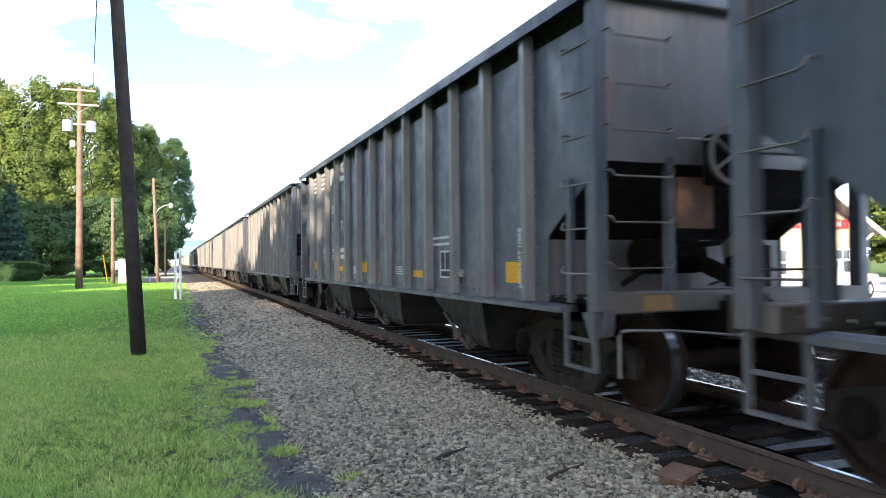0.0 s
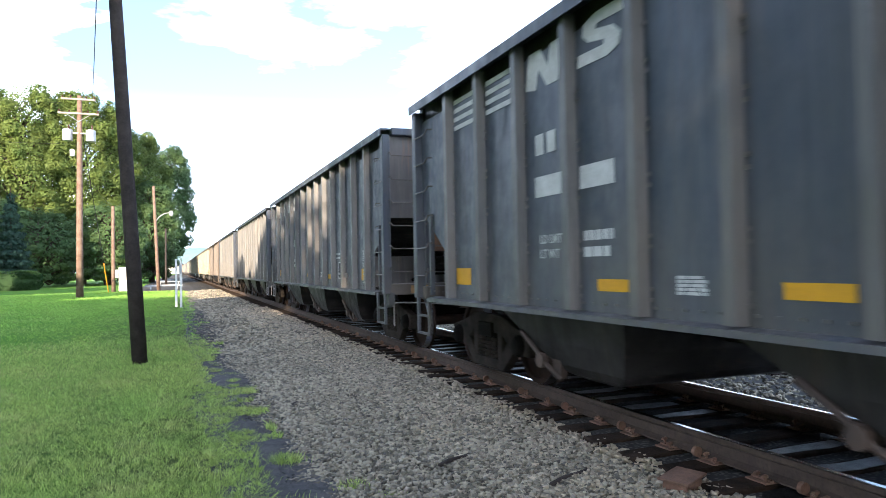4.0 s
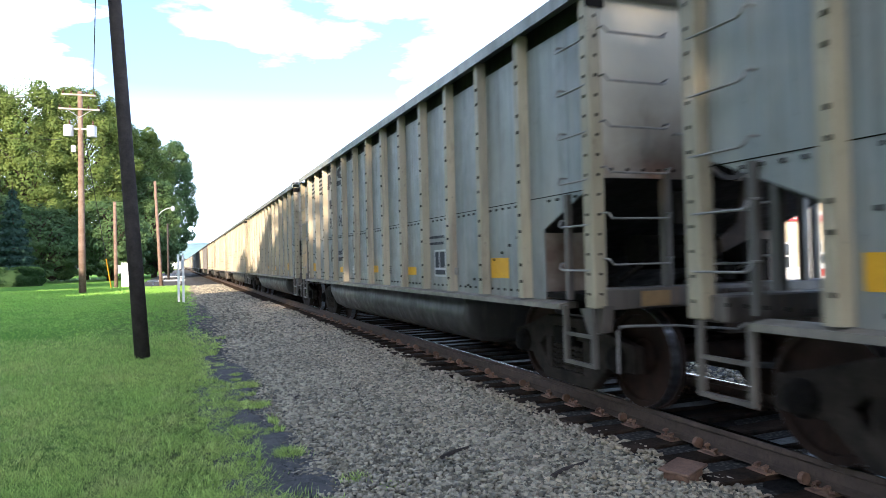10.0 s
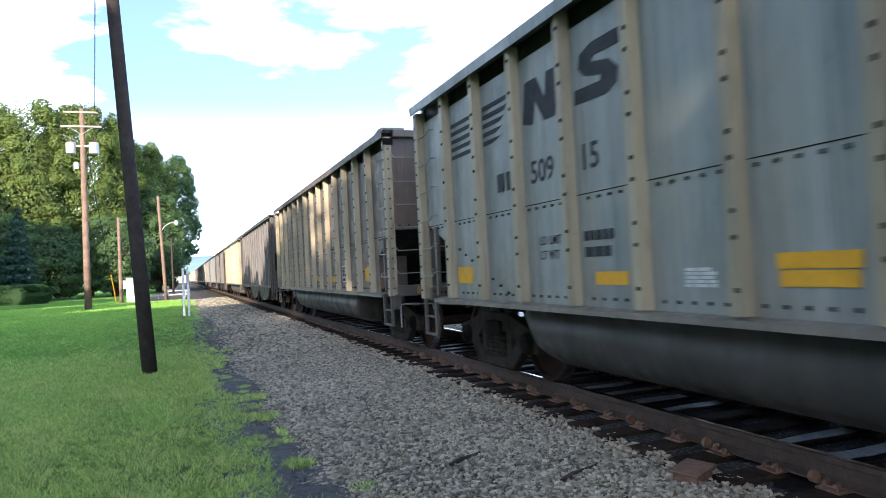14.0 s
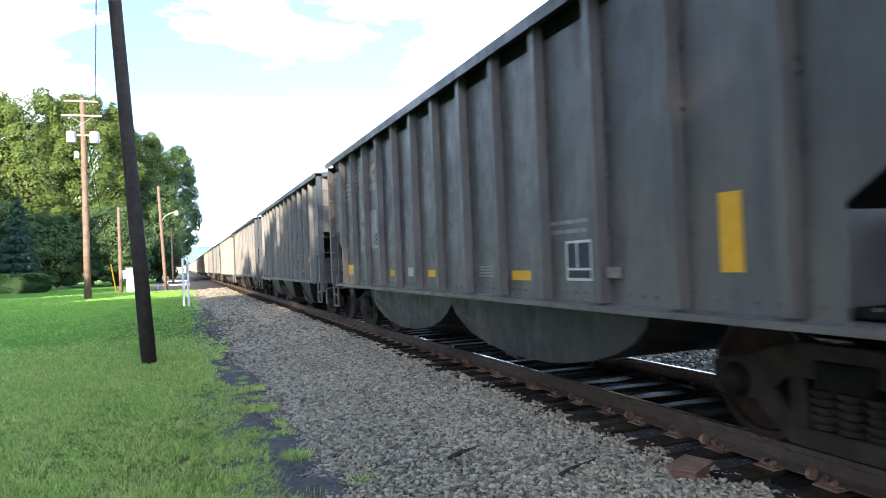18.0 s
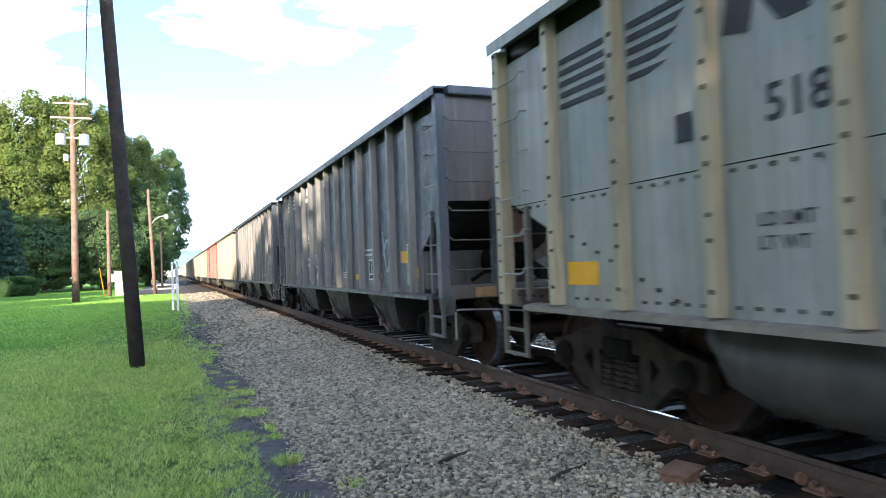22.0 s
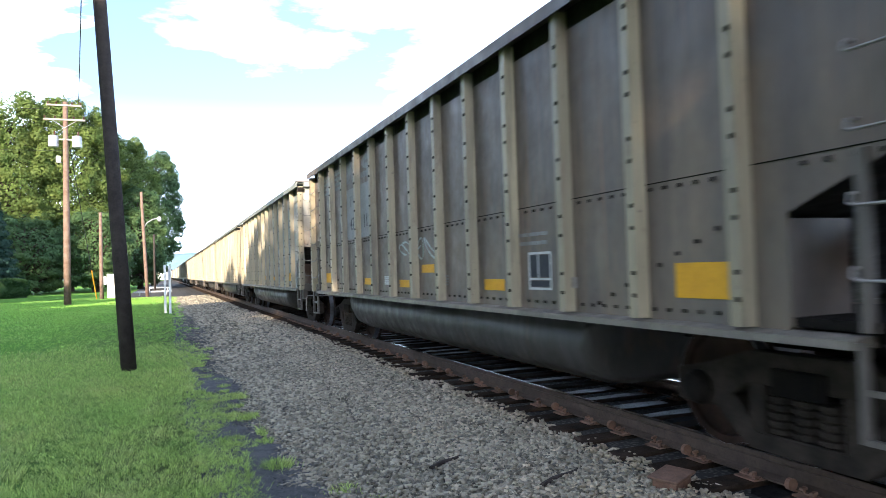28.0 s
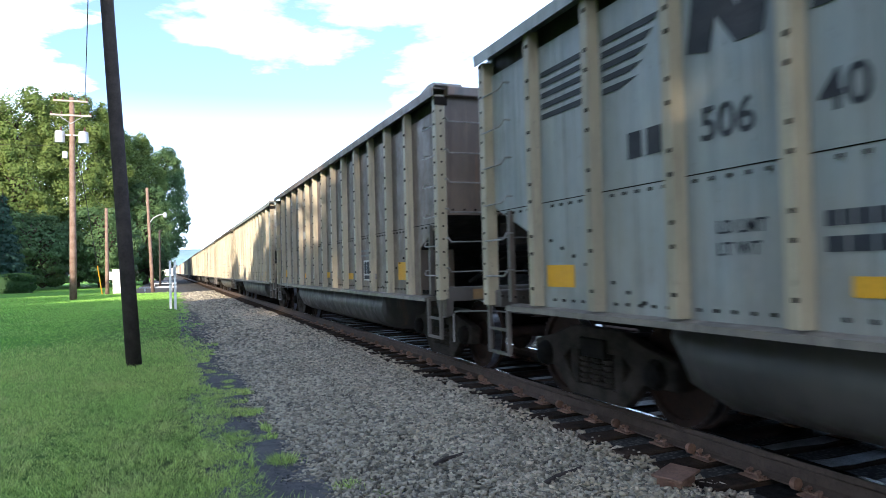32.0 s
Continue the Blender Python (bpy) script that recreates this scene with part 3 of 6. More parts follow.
rocks("far_track_stone", 15000, scatter(0.5, 3.4, 14, 60, 1.5), lambda p: 0.036 + 0.0006 * p[:, 1], STONE, "grey crushed stone further along the shoulder", "gravel")
rocks("dusty_track_stone", 17000, scatter(2.2, 3.62, 3.0, 30, 1.4), lambda p: 0.0185 + 0.0010 * p[:, 1], STONE_TAN, "tan dusty stone against the tie ends", "gravel")


def grit(n):
    y = 4.3 + 26 * rng.uniform(0, 1, n) ** 1.6
    x = np.array([edge(v) for v in y]) + rng.normal(0.2, 0.22, n)
    return np.stack([x, y, np.full(n, LAWN_Z + 0.008) - 0.02 * np.clip(x - 0.6, 0, 1)], -1)


def between(n):
    x, y = rng.uniform(TRACK_X + 0.86, TRACK_X + 3.4, n), 2 + 26 * rng.uniform(0, 1, n) ** 1.3
    return np.stack([x, y, np.full(n, -0.235) + rng.uniform(0, 0.03, n)], -1)


rocks("cinder_grit", 4000, grit, lambda p: 0.006 + 0.0006 * p[:, 1], STONE_COAL, "small dark grit on the cinder strip", "grit")
rocks("middle_track_stone", 9000, between, lambda p: 0.026 + 0.0009 * p[:, 1], STONE, "grey crushed stone between the two tracks", "gravel")

# ------------------------------------------------------------------ grass
def blades(name, n, x0, x1, y0, y1, h, w, mat, label, power, fade):
    y = y0 + (y1 - y0) * rng.uniform(0, 1, n) ** power
    x = rng.uniform(x0, x1, n)
    if fade:
        keep = np.array([xx < edge(yy) + 0.20 - 0.14 * max(0, min(1, (yy - 8) / 4)) + 0.50 * noise.noise((xx * 2.6, yy * 2.1, 5.0)) and noise.noise((xx * 13.0, yy * 10.0, 8.0)) + 0.4 * noise.noise((xx * 4.0, yy * 3.5, 6.0)) > -0.50 + max(0, 0.5 - abs(xx - 0.3)) * 0.55 and (yy < 3.8 or abs(xx) < 0.6 + 0.66 * yy) for xx, yy in zip(x, y)])
        keep &= rng.uniform(0, 1, len(x)) < np.clip((y - fade[0]) / (fade[1] - fade[0]), 0, 1)
        x, y = x[keep], y[keep]
    n = len(x)
    tuft = np.array([0.55 + 0.5 * max(0, noise.noise((xx * 1.7, yy * 1.7, 2.0)) + 0.25) + 1.3 * max(0, noise.noise((xx * 9.0, yy * 8.0, 1.0))) for xx, yy in zip(x, y)])
    hh = h * tuft * rng.uniform(0.5, 1.3, n) * (1 + 0.02 * np.abs(y))
    ww = w * rng.uniform(0.6, 1.3, n) * (1 + 0.10 * np.abs(y))
    a, b = rng.uniform(0, 6.28, n), rng.uniform(0, 6.28, n)
    lean = rng.uniform(0.3, 1.5, n) * hh
    root = np.stack([x, y, np.full(n, LAWN_Z - 0.005)], -1)
    side = np.stack([np.cos(a) * ww, np.sin(a) * ww, np.zeros(n)], -1) / 2
    mid = root + np.stack([np.cos(b) * lean * 0.35, np.sin(b) * lean * 0.35, hh * 0.6], -1)
    tip = root + np.stack([np.cos(b) * lean, np.sin(b) * lean, hh], -1)
    v = np.stack([root - side, root + side, mid + side * 0.8, mid - side * 0.8, tip], 1)
    f = np.concatenate([np.array([[0, 1, 2], [0, 2, 3], [3, 2, 4]])[None] + (np.arange(n) * 5)[:, None, None]]).reshape(-1, 3)
    return tagged(new(name, bulk(name, v.reshape(-1, 3), f, mat)), label, "grass", kind="stuff")


blades("grass", 380000, -5.5, 1.0, 3.6, 19, 0.052, 0.0044, GRASS, "short pale green lawn grass with yellow tips", 1.45, (19, 8))
blades("far_grass", 100000, -13.0, 1.0, 7, 62, 0.032, 0.0085, GRASS_FAR, "short green lawn grass further off", 1.5, (7, 15))


blades("rear_grass", 20000, -5.0, 0.9, -6.5, 3.8, 0.055, 0.008, GRASS, "short pale green lawn grass", 1.0, (-100, -99))


def clump(x, y, r, h, n):
    k = rng.normal(0, r, (n, 2))
    rt = np.stack([x + k[:, 0], y + k[:, 1], np.full(n, LAWN_Z - 0.02)], -1)
    a, b = rng.uniform(0, 6.28, n), np.arctan2(k[:, 1], k[:, 0]) + rng.normal(0, 0.9, n)
    hh, w = h * rng.uniform(0.35, 1.1, n), 0.0026 * rng.uniform(0.7, 1.4, n)
    side = np.stack([np.cos(a) * w, np.sin(a) * w, np.zeros(n)], -1)
    tip = rt + np.stack([np.cos(b) * hh * 0.7, np.sin(b) * hh * 0.7, hh], -1)
    mid = rt + np.stack([np.cos(b) * hh * 0.25, np.sin(b) * hh * 0.25, hh * 0.65], -1)
    v = np.stack([rt - side, rt + side, mid + side * 0.8, mid - side * 0.8, tip], 1).reshape(-1, 3)
    f = (np.array([[0, 1, 2], [0, 2, 3], [3, 2, 4]])[None] + (np.arange(n) * 5)[:, None, None]).reshape(-1, 3)
    return v, f


WEEDS = [(edge(yy) + rng.uniform(-0.22, 0.22), yy, rng.uniform(0.03, 0.09), rng.uniform(0.035, 0.07), int(rng.uniform(120, 420))) for yy in np.linspace(4.6, 13.5, 34)]
for cx, cy, r, h, n in ((0.87, 6.1, 0.07, 0.075, 700), (0.45, 5.6, 0.10, 0.07, 800), (0.30, 6.5, 0.09, 0.06, 700), (0.60, 4.85, 0.11, 0.075, 900), (0.22, 5.1, 0.12, 0.075, 900),
                        (1.25, 5.25, 0.06, 0.04, 260), (0.58, 7.0, 0.05, 0.055, 300), (0.95, 4.75, 0.06, 0.045, 240), (0.40, 7.9, 0.10, 0.06, 500), (0.55, 9.2, 0.10, 0.06, 450), (0.75, 11.5, 0.08, 0.05, 300), (1.45, 4.9, 0.05, 0.035, 160), *WEEDS):
    tagged(new("grass_tuft", bulk("grass_tuft", *clump(cx, cy, r, h, n), GRASS)), "tuft of wild green grass in the cinder strip", "grass", "grass tufts", "stuff")

# ------------------------------------------------------------------ rails and ties
RAIL = [(-0.075, -0.175), (0.075, -0.175), (0.075, -0.163), (0.03, -0.150), (0.010, -0.135), (0.010, -0.055), (0.036, -0.040), (0.036, -0.006), (0.030, 0.0), (-0.030, 0.0),
        (-0.036, -0.006), (-0.036, -0.040), (-0.010, -0.055), (-0.010, -0.135), (-0.03, -0.150), (-0.075, -0.163)]


def rail_line(cx, label):
    th = thing("railway_track", label, "railway track", (cx, 0, 0), kind="structure")
    for s in (-1, 1):
        r = part("rail", Geo().prism([(s * 0.755 + x, z) for x, z in RAIL], "y", -60, 900), RAIL_SIDE, th, "rusted steel rail")
        part("rail_head", Geo().prism([(s * 0.755 - 0.027, 0.0005), (s * 0.755 + 0.027, 0.0005), (s * 0.755 + 0.022, 0.003), (s * 0.755 - 0.022, 0.003)], "y", -60, 900), RAIL_TOP, r,
             "polished running surface")
    return th


track = rail_line(TRACK_X, "rusty main track with worn timber ties")
track_two = rail_line(TRACK_X + DX2, "second track beyond the train")
tie_mesh = Geo().box(-1.3, 1.3, -0.115, 0.115, -0.36, -0.185).mesh("tie", TIE_WOOD, bevel=0.012)
# ragged pale strips laid on the ties as painted sky glint
glint_rng = random.Random(31)
tie_glints = []
for _ in range(6):
    a, b, wob = glint_rng.uniform(-0.60, -0.42), glint_rng.uniform(0.40, 0.62), [glint_rng.uniform(-0.03, 0.03) for _ in range(10)]
    lo = [(a + (b - a) * q / 4, -0.085 + wob[q]) for q in range(5)]
    hi = [(a + (b - a) * q / 4, 0.085 + wob[5 + q]) for q in (4, 3, 2, 1, 0)]
    tie_glints.append(Geo().prism(lo + hi, "z", -0.187, -0.181).mesh("worn_top", TIE_GLINT))
plate_g = Geo().box(-0.17, 0.17, -0.095, 0.095, -0.187, -0.172)
plate_g.box(-0.115, -0.085, -0.095, 0.095, -0.175, -0.160).box(0.085, 0.115, -0.095, 0.095, -0.175, -0.160)
plate_mesh = plate_g.mesh("tie_plate", PLATE, bevel=0.003)
sp = Geo()
sp.box(-0.008, 0.008, -0.008, 0.008, -0.18, -0.135).prism([(-0.018, -0.146), (0.028, -0.150), (0.026, -0.134), (-0.014, -0.126)], "y", -0.014, 0.014)
spike_mesh = sp.mesh("spike", PLATE)
an = Geo().tube([(-0.10, 0, -0.150), (-0.075, 0, -0.178), (0.0, 0, -0.186), (0.075, 0, -0.178), (0.10, 0, -0.150)], 0.016, 6)
an.lathe([(-0.018, 0.020), (-0.018, 0.042), (0.018, 0.042), (0.018, 0.020)], "y", 12, (-0.105, 0, -0.135), True)
anchor_mesh = an.mesh("rail_anchor", PLATE, smooth=False)
tie_rng = random.Random(5)
for i in range(-6, 96):
    y = 0.31 + 0.508 * i
    jx, jr = tie_rng.uniform(-0.06, 0.05), tie_rng.uniform(-1.2, 1.2)
    tie = part("tie", tie_mesh, None, track, at=pose(jx, y, tie_rng.uniform(-0.008, 0.006), 0, 0, jr))
    if i > 46:
        continue
    if glint_rng.random() < 0.7:
        part("worn_top", tie_glints[glint_rng.randrange(6)], None, tie, "pale worn strip between the rails")
    for s in (-1, 1):
        pl = part("tie_plate", plate_mesh, None, track, at=pose(s * 0.755, y, 0, 0, 0, tie_rng.uniform(-2, 2)))
        if i < 26:
            for dx, dy, tw in ((-0.098, 0.05, 180), (0.098, -0.05, 0), (-0.135, -0.06, 180)):
                part("spike", spike_mesh, None, pl, at=pose(dx, dy, tie_rng.uniform(-0.004, 0.02), 0, tie_rng.uniform(-5, 5), tw))
    if i % 2 == 0 and i < 40:
        part("rail_anchor", anchor_mesh, None, track, at=pose(-0.755, y + 0.155, 0))
far_ties = Geo()
for i in range(96, 400):
    far_ties.box(-1.3, 1.3, 0.31 + 0.508 * i - 0.11, 0.31 + 0.508 * i + 0.11, -0.36, -0.19)
tagged(part("far_ties", far_ties, TIE_WOOD, track, "dark timber ties running into the distance"), kind="stuff")
two = Geo()
for i in range(-6, 260):
    two.box(-1.3, 1.3, 0.2 + 0.52 * i - 0.11, 0.2 + 0.52 * i + 0.11, -0.36, -0.19)
tagged(part("ties", two, TIE_WOOD, track_two, "timber ties of the second track"), kind="stuff")
# a rusty iron box on short legs at the tie ends
rb = thing("rusty_box", "small rusty orange iron box on legs among the stones", "iron box", pose(3.34, 4.02, -0.235, 2, -3, 24))
part("lid", Geo().box(-0.15, 0.15, -0.115, 0.115, 0.105, 0.125), PLATE, rb, "flat rusty lid", bevel=0.005)
part("case", Geo().box(-0.12, 0.12, -0.09, 0.09, 0.02, 0.104), PLATE, rb, bevel=0.004)
for x in (-0.10, 0.10):
    for y in (-0.07, 0.07):
        part("leg", Geo().box(x - 0.018, x + 0.018, y - 0.018, y + 0.018, -0.06, 0.02), PLATE, rb)
part("rod", Geo().tube([(-0.28, -0.03, 0.03), (-0.12, -0.03, 0.045)], 0.014, 7).tube([(-0.26, 0.04, 0.02), (-0.12, 0.04, 0.04)], 0.012, 7), PLATE, rb, "short rusty rods")
for px, py, rz, ln in ((2.17, 5.39, 30, 0.45), (2.75, 4.55, 25, 0.5), (1.35, 8.6, 70, 0.3)):
    st = Geo().tube([(-ln / 2, 0, 0), (-ln / 6, 0.01, 0.01), (ln / 5, -0.01, 0.008), (ln / 2, 0.008, 0)], 0.02, 6, 0.012)
    tagged(new("driftwood_stick", st.mesh("driftwood_stick", POLE_DARK)), "dark broken stick among the stones", "stick", "sticks").matrix_basis = pose(px, py, bed_z(px, py) + 0.02, 0, 0, rz)

# ------------------------------------------------------------------ poles and small things on the lawn
def pole(name, label, base, height, r0, r1, mat, lean=(0, 0), sides=12):
    th = thing(name, label, "utility pole", base)
    top = (lean[0], lean[1], height)
    part("shaft", Geo().tube([tuple(k * c for c in top) if k > -0.5 else (0, 0, -0.3) for k in (0.0, 0.25, 0.5, 0.75, 1.0)], r0, sides, r1), mat, th, smooth=True)
    return th


ARM_WOOD = plain("grey_weathered_timber", (0.25, 0.22, 0.185), (0.34, 0.30, 0.25), 4, 0.85)
near_pole = pole("leaning_pole", "dark creosoted timber pole leaning over the lawn", (-0.60, 13.6, LAWN_Z - 0.02), 9.0, 0.135, 0.105, POLE_DARK, (-0.50, 0.1))
utility = pole("utility_pole", "weathered brown utility pole with crossarms and two transformers", (-5.84, 51.2, LAWN_Z - 0.02), 13.4, 0.23, 0.15, POLE_WOOD, (0.05, 0))
for z, w in ((12.2, 1.22), (13.15, 1.02)):
    arm = part("crossarm", Geo().box(-w, w, -0.16, -0.05, z - 0.06, z + 0.06), ARM_WOOD, utility, "grey timber crossarm", bevel=0.01)
    for x in (-w + 0.08, -w * 0.45, w * 0.45, w - 0.08):
        part("insulator", Geo().lathe([(0, 0.03), (0.05, 0.06), (0.09, 0.04), (0.12, 0.065), (0.17, 0.03)], "z", 10, (x, -0.10, z + 0.06)), PORCELAIN, arm)
part("brace", Geo().tube([(-0.7, -0.12, 12.14), (0, -0.16, 11.65)], 0.02, 6).tube([(0.7, -0.12, 12.14), (0, -0.16, 11.65)], 0.02, 6), GALV, utility, "steel crossarm brace")
for x in (-0.66, 0.72):
    tf = part("transformer", Geo().lathe([(10.35, 0.22), (10.38, 0.30), (11.05, 0.30), (11.12, 0.27), (11.16, 0.10)], "z", 18, (x, -0.12, 0)), GALV, utility, "grey cylindrical transformer can", smooth=False)
    part("bushing", Geo().lathe([(11.16, 0.05), (11.24, 0.07), (11.3, 0.04), (11.36, 0.06), (11.46, 0.02)], "z", 10, (x + 0.08, -0.12, 0)), PORCELAIN, tf)
    part("bracket", Geo().box(min(0, x), max(0, x), -0.14, -0.08, 10.85, 10.93), GALV, tf)
part("cable_box", Geo().box(-0.52, -0.24, -0.2, 0.06, 9.35, 9.8), GALV, utility, "small grey metal box", bevel=0.02)
small_pole = pole("short_pole", "short weathered timber pole beside the cabinet", (-4.69, 62.8, LAWN_Z - 0.02), 7.1, 0.16, 0.12, POLE_WOOD)
lamp_pole = pole("street_lamp", "timber pole carrying a curved street lamp", (-1.28, 63.9, LAWN_Z - 0.02), 8.95, 0.16, 0.11, POLE_WOOD, (-0.35, 0))
arm = part("lamp_arm", Geo().tube([(-0.2, 0, 5.9), (0.1, -0.05, 6.35), (0.5, -0.1, 6.6), (1.0, -0.1, 6.72)], 0.035, 8), GALV, lamp_pole, "curved steel arm")
part("lamp_head", Geo().lathe([(0, 0.06), (-0.08, 0.14), (-0.30, 0.17), (-0.42, 0.12), (-0.46, 0.03)], "z", 14, (1.05, -0.1, 6.85)), GALV, lamp_pole, "grey lamp head with glass bowl")
guy = thing("guy_wire", "steel guy wire with a yellow plastic guard", "guy wire", (-5.1, 63.3, LAWN_Z))
part("wire", Geo().tube([(0, 0, 0), (-0.65, -12.1, 11.7)], 0.024, 5), CABLE, guy)
part("guard", Geo().tube([(0.0, 0, 0.0), (-0.13, -2.42, 2.34)], 0.045, 8), GUARD, guy, "yellow plastic guard")
cab = thing("electrical_cabinet", "white electrical cabinet standing on the lawn", "cabinet", (-4.05, 65.2, LAWN_Z))
part("body", Geo().box(-0.38, 0.38, -0.35, 0.35, 0.0, 2.05), WHITE, cab, bevel=0.02)
part("door", Geo().box(-0.32, 0.32, -0.38, -0.353, 0.12, 1.9), WHITE, cab, bevel=0.01)
part("meter", Geo().box(-0.85, -0.42, -0.3, 0.1, 1.15, 1.85), GALV, cab, "grey meter box")
for px, py, h in ((0.26, 33.4, 2.15), (0.06, 34.0, 2.2)):
    wp = thing("white_marker_post", "slim white painted marker post by the track", "post", (px, py, LAWN_Z - 0.03), "white marker posts")
    part("post", Geo().box(-0.05, 0.05, -0.05, 0.05, 0, h), WHITE, wp, bevel=0.008)
    if px > 0.2:
        part("plate", Geo().box(-0.085, 0.03, -0.065, -0.052, 1.55, 1.95), GALV, wp, "grey metal plate")
    part("cap", Geo().box(-0.058, 0.058, -0.058, 0.058, h, h + 0.03), WHITE, wp)


def wire(a, b, sag, r, label):
    a, b = Vector(a), Vector(b)
    pts = [a.lerp(b, k / 14) - Vector((0, 0, sag * 4 * (k / 14) * (1 - k / 14))) for k in range(15)]
    tagged(new("overhead_wire", Geo().tube(pts, r, 5).mesh("overhead_wire", CABLE)), label, "wire", "overhead wires")


wire((-5.0, 51.1, 13.0), (0.25, 1.0, 12.0), 0.5, 0.022, "thin twisted overhead cable")
wire((-6.9, 51.1, 12.6), (-40, 38, 12), 1.0, 0.010, "thin black overhead wire from the pole")
wire((-5.8, 51.2, 9.9), (-45, 40, 10.5), 0.8, 0.010, "thin black overhead wire from the pole")
wire((-5.7, 51.2, 8.6), (-4.69, 62.8, 6.8), 0.4, 0.012, "thin black overhead wire from the pole")
wire((-4.69, 62.8, 6.8), (-1.6, 63.9, 8.5), 0.3, 0.012, "thin black overhead wire from the pole")


# ------------------------------------------------------------------ trees
def crown_mesh(name, blobs, leaf, per, mat, seed):
    """Leaf clumps on the shells of overlapping blobs; ragged outline with gaps."""
    r = np.random.default_rng(seed)
    out, dirs = [], []
    for (cx, cy, cz), (rx, ry, rz) in blobs:
        n = int(per * (rx * ry + ry * rz + rx * rz) / 3)
        d = r.normal(0, 1, (n, 3))
        d /= np.linalg.norm(d, axis=1)[:, None]
        rad = np.minimum(1.03, 1.0 - 0.05 * r.normal(0, 1, n) - np.abs(r.normal(0, 0.10, n)))
        lump = np.array([0.88 + 0.24 * noise.noise((p[0] * 2.4 + seed, p[1] * 2.4, p[2] * 2.4)) for p in d])
        dirs.append(d)
        out.append(d * (rad * lump)[:, None] * np.array([rx, ry, rz]) + np.array([cx, cy, cz]))
    p, q = np.concatenate(out), np.concatenate(dirs)
    n = len(p)
    nz = q * 0.75 + np.array([0, 0, 0.40]) + r.normal(0, 0.30, (n, 3))
    nz /= np.linalg.norm(nz, axis=1)[:, None]
    u = np.cross(nz, r.normal(0, 1, (n, 3)))
    u /= np.linalg.norm(u, axis=1)[:, None]
    w = np.cross(nz, u)
    s = leaf * r.uniform(0.5, 1.3, (n, 1))
    v = np.stack([p - u * s, p - w * s * 0.6 - nz * s * 0.2, p + u * s, p + w * s * 0.6 - nz * s * 0.2], 1)
    f = np.arange(n * 4).reshape(n, 4)
    return bulk(name, v.reshape(-1, 3), f, mat)


def tree(name, label, x, y, h, spread, leaf, per, mat, seed, trunk=0.45, low=0.22):
    th = thing(name, label, "tree", (x, y, LAWN_Z - 0.1))
    r = random.Random(seed)
    tk = Geo().tube([(0, 0, 0), (0.1, 0.05, h * 0.2), (-0.05, 0.1, h * 0.45), (0.1, -0.1, h * 0.8)], trunk, 10, 0.08)
    blobs = [((0, 0, h * 0.53), (spread * 0.93, spread * 0.93, h * 0.45))]
    for k in range(76):
        a, zz = r.uniform(0, 6.28), r.uniform(low, 0.90)
        q = spread * r.uniform(0.68, 0.82) * math.sqrt(max(0.02, 1 - ((zz - 0.48) / 0.46) ** 2))
        bx, by, bz = math.cos(a) * q, math.sin(a) * q, h * zz
        blobs.append(((bx, by, bz), (spread * r.uniform(0.12, 0.23), spread * r.uniform(0.12, 0.23), h * r.uniform(0.035, 0.065))))
        tk.tube([(0, 0, max(h * 0.15, bz - q * 0.8)), (bx * 0.5, by * 0.5, bz - q * 0.25), (bx * 0.9, by * 0.9, bz)], trunk * 0.3, 6, 0.03)
    part("trunk", tk, BARK, th, smooth=True)
    part("crown", crown_mesh("crown", blobs, leaf, per, mat, seed), mat, th, "ragged leafy crown")
    return th


def conifer(x, y, h, w, seed):
    th = thing("conifer", "dark blue-green conifer at the edge of the trees", "tree", (x, y, LAWN_Z - 0.1))
    blobs = [((0, 0, h * (0.08 + 0.09 * k)), (w * (1 - 0.095 * k), w * (1 - 0.095 * k), h * 0.06)) for k in range(10)]
    part("trunk", Geo().tube([(0, 0, 0), (0, 0, h * 0.5), (0, 0, h)], 0.2, 8, 0.03), BARK, th)
    part("crown", crown_mesh("crown", blobs, 0.20, 330, LEAF_FIR, seed), LEAF_FIR, th, "drooping needle crown")


BROAD = "tall broadleaf tree with a full green crown"
for i, (x, y, h, sp, m) in enumerate(((-19.0, 106, 29.0, 8.5, LEAF), (-12.0, 109, 29.0, 8.5, LEAF), (-26, 114, 28.5, 8.5, LEAF), (-6.0, 118, 25.5, 7.0, LEAF), (-1.6, 130, 25.5, 6.0, LEAF_DEEP),
                                     (-8.0, 98, 11.0, 5.5, LEAF_DEEP), (-15.5, 96, 10.0, 6.0, LEAF_DEEP), (-3.2, 112, 16.0, 5.0, LEAF_DEEP), (-21.5, 96, 12, 6.0, LEAF_DEEP))):
    tree("tree", BROAD, x, y, h, sp, 0.175, 360, m, 20 + i, low=0.08)
conifer(-16.2, 85, 11.0, 2.9, 61)
# unseen trees added behind the lawn that shade the near part of the line
for i, (x, y, h, sp) in enumerate(((-21, -33, 25, 8), (-20, -20, 20.5, 8.5), (-21, -8, 20, 8), (-21, 4, 18.5, 7.5), (-23, -46, 25, 8.5), (-22, 15, 15.5, 6.5), (-28, 25, 17, 6.5), (-34, 36, 20, 7), (-30, 47, 18, 6.5), (-39, 28, 20, 7), (-31, 70, 24, 7), (-36, 80, 24, 7.5), (-41, 90, 24, 7.5), (-42, 64, 24, 7.5))):
    tree("tree", "tall broadleaf tree shading the lawn", x, y, h, sp, 0.55, 30, LEAF, 40 + i)

